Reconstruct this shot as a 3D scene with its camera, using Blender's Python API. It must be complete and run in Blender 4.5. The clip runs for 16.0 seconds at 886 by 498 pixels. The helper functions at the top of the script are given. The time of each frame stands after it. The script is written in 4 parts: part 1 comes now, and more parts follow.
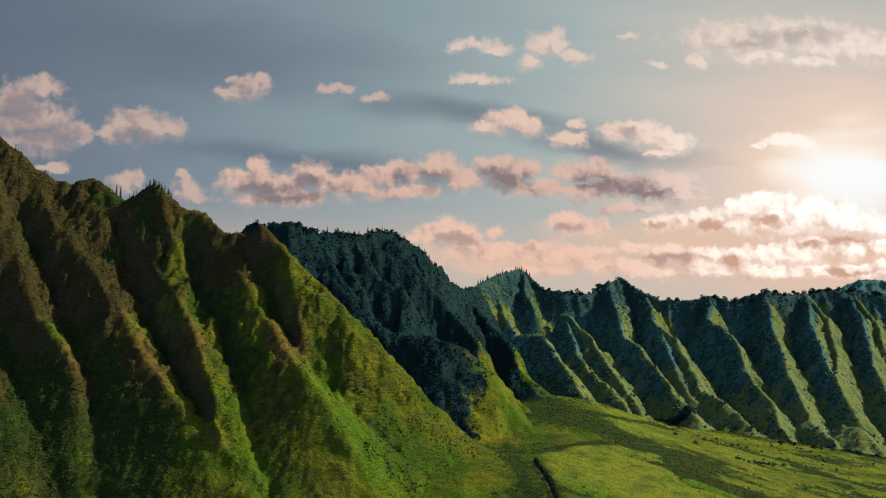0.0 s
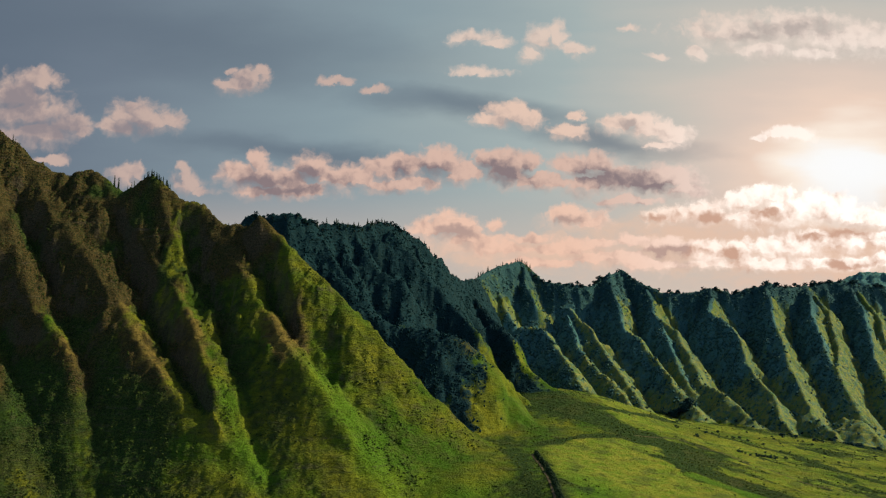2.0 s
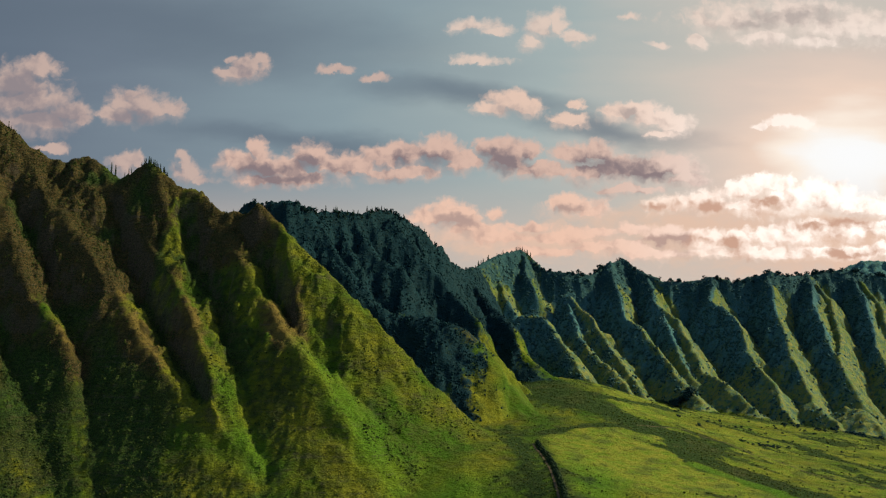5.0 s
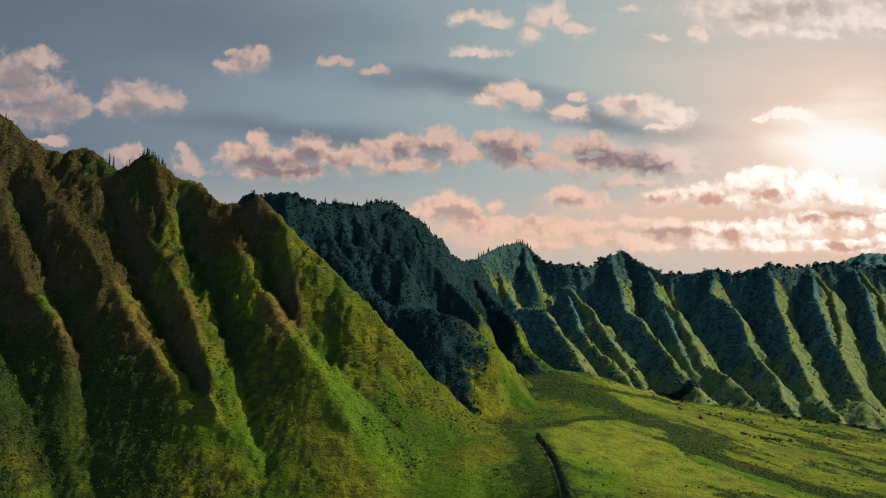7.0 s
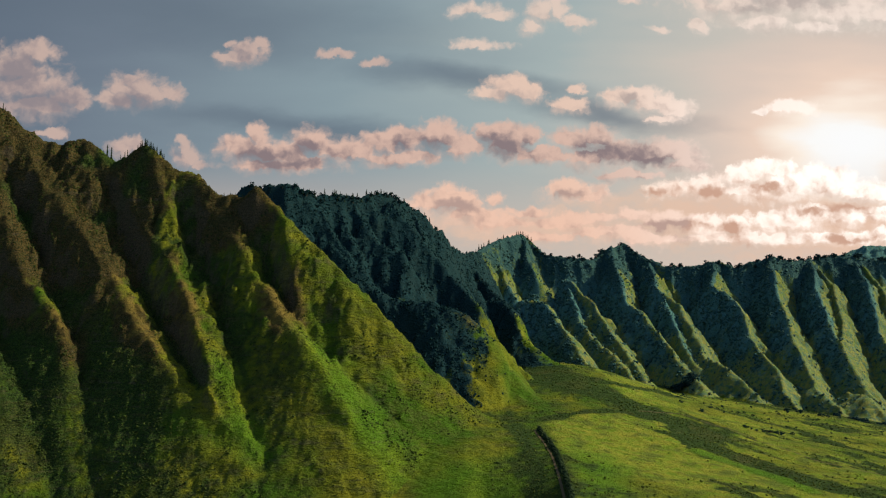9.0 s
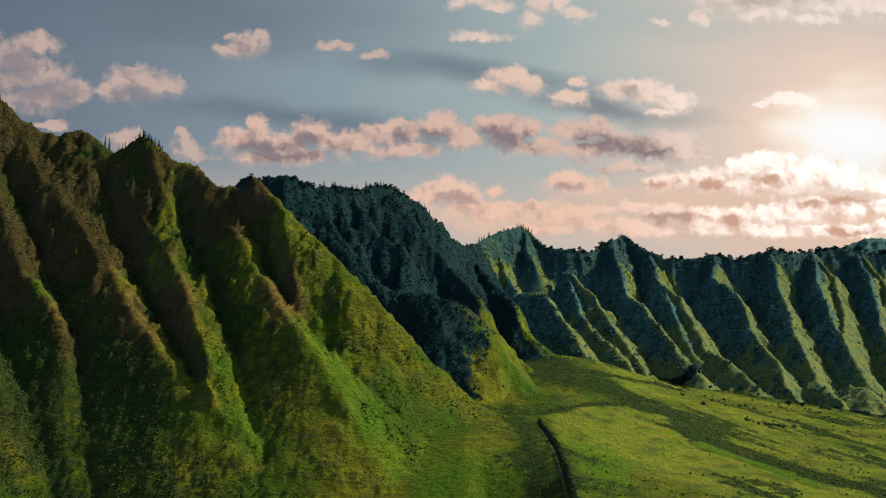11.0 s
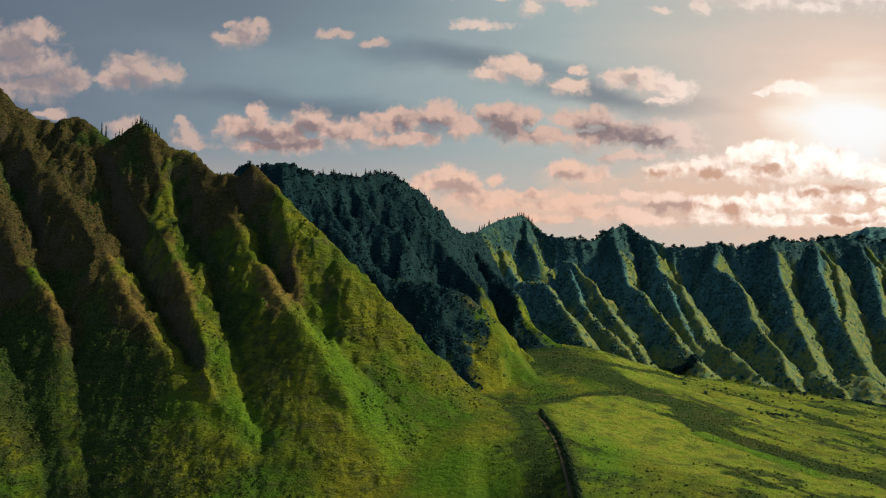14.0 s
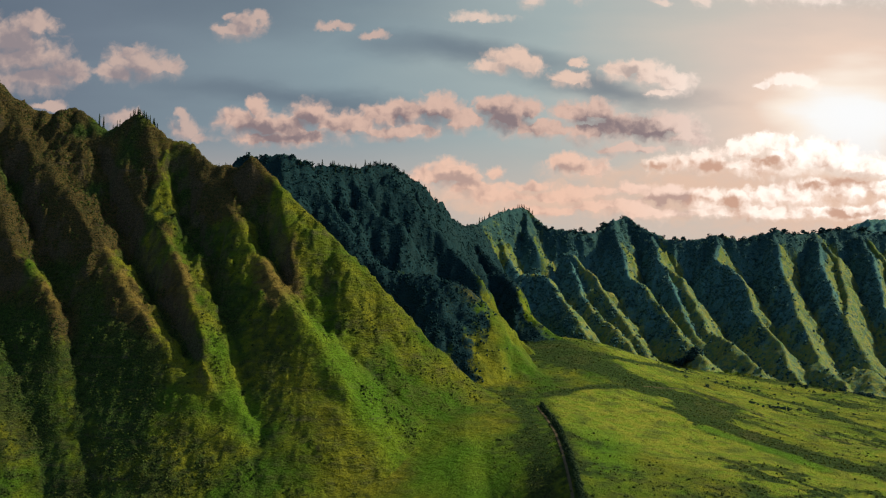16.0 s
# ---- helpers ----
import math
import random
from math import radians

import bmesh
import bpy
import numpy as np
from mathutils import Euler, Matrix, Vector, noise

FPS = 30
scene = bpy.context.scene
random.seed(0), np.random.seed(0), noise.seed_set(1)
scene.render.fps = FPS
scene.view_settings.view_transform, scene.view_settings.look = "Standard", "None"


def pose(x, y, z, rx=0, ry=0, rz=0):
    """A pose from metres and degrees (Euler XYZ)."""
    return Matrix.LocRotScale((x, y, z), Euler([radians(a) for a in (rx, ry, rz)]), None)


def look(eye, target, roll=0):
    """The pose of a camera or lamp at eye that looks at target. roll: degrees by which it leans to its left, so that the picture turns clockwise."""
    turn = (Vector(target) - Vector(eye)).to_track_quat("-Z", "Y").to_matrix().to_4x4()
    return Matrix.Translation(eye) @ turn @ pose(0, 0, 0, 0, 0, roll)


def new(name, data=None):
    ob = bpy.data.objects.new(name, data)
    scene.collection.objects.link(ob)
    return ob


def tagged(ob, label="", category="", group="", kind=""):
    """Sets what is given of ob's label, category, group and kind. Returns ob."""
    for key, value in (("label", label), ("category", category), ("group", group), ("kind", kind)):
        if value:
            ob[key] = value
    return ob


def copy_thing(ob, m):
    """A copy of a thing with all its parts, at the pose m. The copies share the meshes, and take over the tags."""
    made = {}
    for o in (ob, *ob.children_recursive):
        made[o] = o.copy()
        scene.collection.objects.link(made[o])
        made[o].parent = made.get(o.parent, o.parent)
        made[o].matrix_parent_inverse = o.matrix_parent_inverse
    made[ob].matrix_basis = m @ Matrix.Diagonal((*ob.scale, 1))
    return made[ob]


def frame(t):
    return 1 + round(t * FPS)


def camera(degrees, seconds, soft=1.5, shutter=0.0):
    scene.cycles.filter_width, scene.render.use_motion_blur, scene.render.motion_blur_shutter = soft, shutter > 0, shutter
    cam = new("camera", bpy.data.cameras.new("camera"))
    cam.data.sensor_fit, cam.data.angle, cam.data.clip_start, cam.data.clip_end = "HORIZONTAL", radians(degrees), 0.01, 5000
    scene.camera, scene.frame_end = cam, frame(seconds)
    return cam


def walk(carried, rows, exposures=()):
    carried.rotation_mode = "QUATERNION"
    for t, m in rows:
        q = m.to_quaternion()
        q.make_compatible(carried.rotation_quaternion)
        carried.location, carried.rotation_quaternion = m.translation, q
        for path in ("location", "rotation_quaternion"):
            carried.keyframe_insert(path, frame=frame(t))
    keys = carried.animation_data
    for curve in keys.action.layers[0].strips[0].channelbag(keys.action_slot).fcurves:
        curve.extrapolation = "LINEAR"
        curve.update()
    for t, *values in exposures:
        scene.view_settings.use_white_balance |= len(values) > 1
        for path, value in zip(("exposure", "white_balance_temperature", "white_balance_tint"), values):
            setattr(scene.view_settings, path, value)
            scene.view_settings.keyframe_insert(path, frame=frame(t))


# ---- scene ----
# ---- camera: a level flight up the valley, the lens slowly tipping down ----
cam = camera(51.0, 16.0, soft=1.25)
PATH = []
for t in (0.0, 4.0, 8.0, 12.0, 16.0):
    s = (t - 8.0) / 16.0
    PATH.append((t, pose(-1.57 * s, 60.0 * s, 115.0, 95.5 - 3.67 * s, -0.15 * s, -0.02 * s)))
walk(cam, PATH, [(0.0, 0.63), (16.0, 0.63)])

# ---- node helpers ----
def link(tree, value, socket):
    if isinstance(value, bpy.types.NodeSocket):
        tree.links.new(value, socket)
    else:
        socket.default_value = value

def calc(tree, op, a, b=0.0, c=0.0, clamp=False):
    n = tree.nodes.new("ShaderNodeMath")
    n.operation, n.use_clamp = op, clamp
    for value, socket in zip((a, b, c), n.inputs):
        link(tree, value, socket)
    return n.outputs[0]

def vec(tree, op, a, b=(0, 0, 0)):
    n = tree.nodes.new("ShaderNodeVectorMath")
    n.operation = op
    link(tree, a, n.inputs[0])
    if op == "SCALE":
        link(tree, b, n.inputs["Scale"])
    elif op != "LENGTH":
        link(tree, b, n.inputs[1])
    return n.outputs["Value" if op == "LENGTH" else "Vector"]

def blend(tree, fac, a, b, how="MIX"):
    n = tree.nodes.new("ShaderNodeMix")
    n.data_type, n.blend_type = "RGBA", how
    link(tree, fac, n.inputs[0])
    for value, socket in ((a, n.inputs[6]), (b, n.inputs[7])):
        link(tree, value if isinstance(value, bpy.types.NodeSocket) else (*value, 1), socket)
    return n.outputs[2]

def step(tree, value, low, high, to0=0.0, to1=1.0):
    n = tree.nodes.new("ShaderNodeMapRange")
    n.interpolation_type = "SMOOTHSTEP"
    for v, s in zip((value, low, high, to0, to1), n.inputs):
        link(tree, v, s)
    return n.outputs[0]

def grain(tree, where, scale, detail=4.0, rough=0.55, colour=False):
    n = tree.nodes.new("ShaderNodeTexNoise")
    link(tree, where, n.inputs["Vector"])
    n.inputs["Scale"].default_value, n.inputs["Detail"].default_value = scale, detail
    n.inputs["Roughness"].default_value = rough
    return n.outputs["Color" if colour else "Fac"]

# ---- sun and evening sky ----
SUN_AZ, SUN_EL = 84.0, 37.0   # degrees right of straight ahead, above the horizon
sun_data = bpy.data.lights.new("sun", "SUN")
sun_data.energy, sun_data.angle, sun_data.color = 4.9, radians(0.5), (1.0, 0.85, 0.58)
sun = new("sun", sun_data)
a, e = radians(SUN_AZ), radians(SUN_EL)
sun.matrix_world = look(Vector((math.sin(a) * math.cos(e), math.cos(a) * math.cos(e), math.sin(e))) * 3000, (0, 0, 0))

world = bpy.data.worlds.new("evening_sky")
scene.world = world
world.use_nodes = True
W = world.node_tree
W.nodes.clear()
nishita = W.nodes.new("ShaderNodeTexSky")
nishita.sky_type, nishita.sun_disc = "NISHITA", False
nishita.sun_elevation, nishita.sun_rotation = radians(SUN_EL), radians(SUN_AZ)
way = W.nodes.new("ShaderNodeTexCoord").outputs["Generated"]
split = W.nodes.new("ShaderNodeSeparateXYZ")
W.links.new(way, split.inputs[0])
ahead = calc(W, "MAXIMUM", split.outputs["Y"], 0.08)
join = W.nodes.new("ShaderNodeCombineXYZ")
link(W, calc(W, "DIVIDE", split.outputs["X"], ahead), join.inputs["X"])
link(W, calc(W, "DIVIDE", split.outputs["Z"], ahead), join.inputs["Y"])
place = join.outputs[0]   # tangents of the angles across and up, from straight up the valley

# clear sky: slate blue overhead, pale towards the glow in the haze
glow = vec(W, "LENGTH", vec(W, "MULTIPLY", vec(W, "SUBTRACT", place, (0.450, 0.190, 0)), (1.0, 1.15, 1)))
streaky = grain(W, vec(W, "MULTIPLY", place, (2.2, 9.0, 1)), 1.6, 4, 0.5)
ramp = W.nodes.new("ShaderNodeValToRGB")
link(W, calc(W, "ADD", glow, calc(W, "MULTIPLY_ADD", streaky, -0.20, 0.10)), ramp.inputs[0])
stops = ((0.0, (1.0, 1.0, 1.0)), (0.025, (1.0, 0.99, 0.97)), (0.055, (1.0, 0.87, 0.75)), (0.095, (0.86, 0.66, 0.54)), (0.15, (0.72, 0.59, 0.51)),
         (0.23, (0.58, 0.545, 0.49)), (0.36, (0.385, 0.455, 0.455)), (0.56, (0.262, 0.342, 0.38)), (0.85, (0.165, 0.21, 0.265)), (1.0, (0.125, 0.165, 0.22)))
while len(ramp.color_ramp.elements) < len(stops):
    ramp.color_ramp.elements.new(0.5)
for el, (at, colour) in zip(ramp.color_ramp.elements, stops):
    el.position, el.color = at, (*colour, 1)
colour = ramp.outputs[0]

# clouds: (across, up, half width, half height) in the same tangents
PUFFS = [(-0.470, 0.293, 0.036, 0.023), (-0.445, 0.309, 0.017, 0.012), (-0.462, 0.271, 0.043, 0.021), (-0.449, 0.249, 0.055, 0.017), (-0.412, 0.258, 0.024, 0.015),
         (-0.399, 0.249, 0.013, 0.011), (-0.338, 0.268, 0.027, 0.016), (-0.319, 0.261, 0.027, 0.013), (-0.353, 0.255, 0.024, 0.012), (-0.301, 0.262, 0.013, 0.007),
         (-0.342, 0.280, 0.011, 0.006), (-0.215, 0.312, 0.019, 0.011), (-0.224, 0.304, 0.024, 0.010), (-0.204, 0.320, 0.009, 0.007), (-0.234, 0.320, 0.006, 0.005),
         (-0.121, 0.310, 0.015, 0.005), (-0.074, 0.299, 0.016, 0.005), (-0.432, 0.220, 0.018, 0.005), (-0.348, 0.203, 0.018, 0.013),
         (-0.336, 0.208, 0.011, 0.009), (-0.280, 0.192, 0.018, 0.011), (-0.285, 0.203, 0.007, 0.009), (-0.267, 0.183, 0.010, 0.006)]
BANK = [(-0.092, 0.198, 0.030, 0.011), (0.025, 0.203, 0.027, 0.011),
        (-0.202, 0.216, 0.010, 0.013), (-0.212, 0.201, 0.033, 0.016), (-0.175, 0.195, 0.036, 0.015), (-0.145, 0.208, 0.023, 0.015), (-0.114, 0.195, 0.024, 0.013),
        (-0.175, 0.184, 0.061, 0.009), (-0.064, 0.208, 0.030, 0.013), (-0.040, 0.214, 0.024, 0.012), (-0.006, 0.216, 0.028, 0.015), (-0.052, 0.193, 0.049, 0.010),
        (-0.089, 0.195, 0.021, 0.008), (0.053, 0.217, 0.015, 0.013), (0.072, 0.208, 0.030, 0.018), (0.093, 0.217, 0.015, 0.012), (0.109, 0.195, 0.036, 0.010),
        (0.146, 0.211, 0.030, 0.013), (0.171, 0.214, 0.021, 0.011), (0.189, 0.195, 0.046, 0.016), (0.226, 0.195, 0.036, 0.015), (0.251, 0.198, 0.027, 0.012),
        (0.158, 0.192, 0.024, 0.013), (0.263, 0.186, 0.024, 0.009), (0.201, 0.174, 0.036, 0.008)]
HIGH = [(0.075, 0.271, 0.026, 0.013), (0.060, 0.264, 0.024, 0.009), (0.091, 0.266, 0.018, 0.011), (0.134, 0.249, 0.019, 0.009), (0.147, 0.266, 0.009, 0.007),
        (0.193, 0.258, 0.023, 0.011), (0.215, 0.261, 0.024, 0.009), (0.227, 0.252, 0.030, 0.010), (0.255, 0.245, 0.021, 0.011), (0.245, 0.236, 0.024, 0.007),
        (0.379, 0.248, 0.027, 0.007), (0.348, 0.245, 0.009, 0.005), (0.401, 0.245, 0.012, 0.005)]
TOP = [(0.035, 0.357, 0.026, 0.009), (0.060, 0.351, 0.021, 0.006), (0.110, 0.354, 0.021, 0.016), (0.098, 0.338, 0.012, 0.009), (0.126, 0.360, 0.009, 0.018),
       (0.145, 0.344, 0.018, 0.007), (0.041, 0.319, 0.030, 0.005), (0.324, 0.364, 0.055, 0.018), (0.386, 0.367, 0.067, 0.021), (0.449, 0.357, 0.055, 0.021),
       (0.354, 0.344, 0.043, 0.011), (0.417, 0.341, 0.036, 0.009), (0.486, 0.351, 0.030, 0.018), (0.241, 0.336, 0.011, 0.005), (0.279, 0.341, 0.011, 0.010),
       (0.211, 0.367, 0.013, 0.005)]
LOW = [(0.108, 0.105, 0.043, 0.007), (0.169, 0.127, 0.024, 0.005), (0.090, 0.133, 0.024, 0.006),
       (0.139, 0.155, 0.030, 0.011), (0.133, 0.161, 0.015, 0.009), (0.160, 0.148, 0.021, 0.009), (0.010, 0.142, 0.033, 0.015), (0.028, 0.130, 0.036, 0.011),
       (-0.009, 0.142, 0.024, 0.011), (0.056, 0.148, 0.011, 0.007), (0.053, 0.122, 0.049, 0.009), (0.206, 0.128, 0.021, 0.005), (0.132, 0.122, 0.049, 0.008),
       (0.181, 0.111, 0.055, 0.008), (0.255, 0.120, 0.049, 0.010), (0.224, 0.105, 0.067, 0.008)]
BRIGHT = [(0.304, 0.117, 0.036, 0.012), (0.243, 0.154, 0.024, 0.009), (0.280, 0.158, 0.030, 0.013), (0.330, 0.173, 0.030, 0.013), (0.355, 0.179, 0.024, 0.012),
          (0.373, 0.161, 0.043, 0.018), (0.336, 0.154, 0.036, 0.012), (0.404, 0.167, 0.043, 0.015), (0.427, 0.130, 0.055, 0.013), (0.377, 0.124, 0.043, 0.012),
          (0.334, 0.105, 0.067, 0.008), (0.438, 0.105, 0.055, 0.009), (0.465, 0.154, 0.030, 0.012)]
SHADED = [(-0.148, 0.201, 0.015, 0.009), (-0.188, 0.194, 0.029, 0.008), (-0.163, 0.184, 0.030, 0.005), (-0.049, 0.209, 0.012, 0.005), (-0.009, 0.209, 0.015, 0.007),
          (0.065, 0.206, 0.019, 0.011), (0.090, 0.209, 0.009, 0.007), (0.158, 0.201, 0.018, 0.009), (0.189, 0.198, 0.035, 0.011), (0.220, 0.189, 0.023, 0.007),
          (-0.469, 0.287, 0.024, 0.024), (-0.443, 0.255, 0.036, 0.012), (-0.344, 0.255, 0.021, 0.007), (0.075, 0.262, 0.013, 0.005), (0.206, 0.258, 0.015, 0.005)]
SHADED_LOW = [(0.399, 0.370, 0.055, 0.009), (0.342, 0.360, 0.024, 0.006), (0.231, 0.154, 0.018, 0.005), (0.433, 0.139, 0.021, 0.009), (0.249, 0.117, 0.036, 0.005),
              (0.402, 0.133, 0.018, 0.006), (0.438, 0.105, 0.030, 0.005), (0.286, 0.154, 0.015, 0.007), (0.354, 0.158, 0.018, 0.006), (0.316, 0.117, 0.018, 0.005),
              (0.136, 0.151, 0.015, 0.005), (0.016, 0.137, 0.022, 0.006)]
STREAKS = [(-0.30, 0.325, 0.30, 0.050), (0.02, 0.280, 0.15, 0.020), (-0.14, 0.212, 0.17, 0.016), (0.17, 0.262, 0.12, 0.016)]
swirl = vec(W, "SUBTRACT", grain(W, place, 26, 3, 0.5, True), (0.5, 0.5, 0.5))
curl = vec(W, "SUBTRACT", grain(W, place, 90, 4, 0.55, True), (0.5, 0.5, 0.5))
bent = vec(W, "ADD", place, vec(W, "ADD", vec(W, "MULTIPLY", swirl, (0.026, 0.018, 0)), vec(W, "MULTIPLY", curl, (0.015, 0.013, 0))))
def puffs_at(where, scale):
    """Rounded cauliflower heads, high in the middle of each."""
    n = W.nodes.new("ShaderNodeTexVoronoi")
    n.feature = "SMOOTH_F1"
    n.inputs["Scale"].default_value, n.inputs["Detail"].default_value = scale, 2.0
    n.inputs["Roughness"].default_value, n.inputs["Smoothness"].default_value, n.normalize = 0.5, 0.35, True
    link(W, where, n.inputs["Vector"])
    return calc(W, "SUBTRACT", 1.0, n.outputs["Distance"])

drift = vec(W, "ADD", place, vec(W, "MULTIPLY", curl, (0.012, 0.012, 0)))
heads, heads_lit = puffs_at(drift, 62), puffs_at(vec(W, "ADD", drift, (0.0045, 0.0035, 0)), 62)
relief = calc(W, "SUBTRACT", heads_lit, heads)   # above 0 on the side of a head turned from the glow
haze = grain(W, bent, 40, 9, 0.64)
crumb = grain(W, drift, 120, 6, 0.6)
lumps = grain(W, drift, 30, 5, 0.55)
lumps_lit = grain(W, vec(W, "ADD", drift, (0.010, 0.008, 0)), 30, 5, 0.55)
turned = calc(W, "SUBTRACT", lumps_lit, lumps)   # faces turned from the glow

def cover(group, where):
    """How deep inside the nearest cloud of the group a direction lies."""
    best = None
    for cu, cv, ru, rv in group:
        r = vec(W, "LENGTH", vec(W, "MULTIPLY", vec(W, "SUBTRACT", where, (cu, cv, 0)), (1 / ru, 1 / rv, 0)))
        inside = calc(W, "SUBTRACT", 1.0, r)
        best = inside if best is None else calc(W, "MAXIMUM", best, inside)
    return best

near_glow = step(W, glow, 0.34, 0.05)
slant = W.nodes.new("ShaderNodeCombineXYZ")
link(W, calc(W, "DIVIDE", split.outputs["X"], ahead), slant.inputs["X"])
link(W, calc(W, "ADD", calc(W, "DIVIDE", split.outputs["Z"], ahead), calc(W, "MULTIPLY", calc(W, "DIVIDE", split.outputs["X"], ahead), 0.12)), slant.inputs["Y"])
soft = vec(W, "SUBTRACT", grain(W, vec(W, "MULTIPLY", place, (1, 2.5, 1)), 6, 5, 0.55, True), (0.5, 0.5, 0.5))
colour = blend(W, step(W, calc(W, "DIVIDE", split.outputs["Z"], ahead), 0.205, 0.10, 0.0, 0.65), colour, (0.68, 0.53, 0.44))
dim = step(W, cover(STREAKS, vec(W, "ADD", slant.outputs[0], vec(W, "MULTIPLY", soft, (0.16, 0.06, 0)))), -0.5, 1.0, 0.0, 0.7)
colour = blend(W, dim, colour, (0.125, 0.165, 0.215))
VEIL = [(0.10, 0.118, 0.13, 0.020), (0.27, 0.128, 0.16, 0.030), (0.42, 0.115, 0.14, 0.040)]
veiled = calc(W, "MULTIPLY_ADD", grain(W, vec(W, "MULTIPLY", bent, (1, 2.4, 1)), 22, 7, 0.62), 2.4, -1.2)
colour = blend(W, step(W, calc(W, "ADD", cover(VEIL, bent), veiled), -0.5, 0.9, 0.0, 0.7), colour, (0.84, 0.55, 0.40))
core_depth = calc(W, "MAXIMUM", cover(SHADED + SHADED_LOW, bent), -0.6)
# group, lit tone, shaded tone, how dark, how dense, where the shade sets in, how far it whitens near the glow, raggedness, softness
for group, rim, core, dark, most, low, white, ragged, soft_edge in (
        (TOP, (0.80, 0.62, 0.52), (0.42, 0.36, 0.34), 0.85, 0.88, 0.10, 0.5, 2.6, 1.1), (HIGH, (0.84, 0.60, 0.48), (0.42, 0.34, 0.32), 0.85, 0.92, 0.10, 0.6, 2.0, 0.75),
        (PUFFS, (0.60, 0.44, 0.38), (0.29, 0.245, 0.262), 0.95, 0.92, -0.05, 0.0, 1.9, 0.8), (LOW, (0.90, 0.58, 0.44), (0.46, 0.31, 0.27), 0.95, 0.90, 0.0, 0.6, 2.5, 0.8),
        (BRIGHT, (1.0, 0.70, 0.53), (0.60, 0.35, 0.25), 0.98, 0.92, -0.12, 0.85, 2.7, 0.7), (BANK, (0.72, 0.49, 0.40), (0.235, 0.18, 0.195), 0.95, 0.96, 0.0, 0.35, 1.6, 0.7)):
    depth = cover(group, bent)
    under = calc(W, "SUBTRACT", cover(group, vec(W, "ADD", bent, (0.004, 0.008, 0))), depth)   # above 0 on a cloud's lower side
    thick = calc(W, "ADD", depth, calc(W, "ADD", calc(W, "MULTIPLY_ADD", heads, 1.1, -0.56), calc(W, "MULTIPLY_ADD", haze, ragged, -0.50 * ragged)))
    body = calc(W, "ADD", calc(W, "ADD", calc(W, "MULTIPLY", core_depth, 0.80), calc(W, "MULTIPLY", calc(W, "MAXIMUM", depth, -0.4), 0.30)), calc(W, "MULTIPLY_ADD", turned, 2.6, calc(W, "MULTIPLY_ADD", relief, 1.7, calc(W, "MULTIPLY", under, 0.35))))
    body = calc(W, "ADD", body, calc(W, "MULTIPLY_ADD", crumb, 1.5, -0.75))
    shade = calc(W, "MULTIPLY", step(W, body, low - 0.75, low + 0.70), dark)
    tone = blend(W, shade, rim, core)
    tone = blend(W, calc(W, "MULTIPLY", calc(W, "MULTIPLY", near_glow, white), calc(W, "SUBTRACT", 1.0, shade)), tone, (1.35, 1.28, 1.2))
    fade = calc(W, "MULTIPLY_ADD", step(W, under, -0.05, 0.30), 0.75, soft_edge)   # crisp heads, dissolving bases
    edge = calc(W, "MULTIPLY", step(W, thick, -0.25, calc(W, "SUBTRACT", fade, 0.25)), most)
    colour = blend(W, edge, colour, tone)

# away from the evening side the plain sky takes over
overhead = W.nodes.new("ShaderNodeVectorMath")
overhead.operation = "SCALE"
W.links.new(nishita.outputs[0], overhead.inputs[0])
overhead.inputs["Scale"].default_value = 0.17
colour = blend(W, step(W, split.outputs["Y"], 0.15, 0.5), overhead.outputs[0], colour)
bg = W.nodes.new("ShaderNodeBackground")
bg.inputs["Strength"].default_value = 0.627
out = W.nodes.new("ShaderNodeOutputWorld")
W.links.new(colour, bg.inputs["Color"])
W.links.new(bg.outputs[0], out.inputs["Surface"])
world.cycles.sampling_method, world.cycles.sample_map_resolution = "MANUAL", 512

# ---- materials ----
def material(name, rough=0.9):
    m = bpy.data.materials.new(name)
    m.use_nodes = True
    b = m.node_tree.nodes["Principled BSDF"]
    b.inputs["Roughness"].default_value = rough
    b.inputs["Specular IOR Level"].default_value = 0.03
    return m, m.node_tree, b

def attribute(tree, name):
    n = tree.nodes.new("ShaderNodeAttribute")
    n.attribute_name = name
    return n.outputs["Fac"]

def relief_of(tree, b, height, distance, strength=1.0):
    n = tree.nodes.new("ShaderNodeBump")
    n.inputs["Distance"].default_value = distance
    link(tree, strength, n.inputs["Strength"])
    link(tree, height, n.inputs["Height"])
    tree.links.new(n.outputs[0], b.inputs["Normal"])

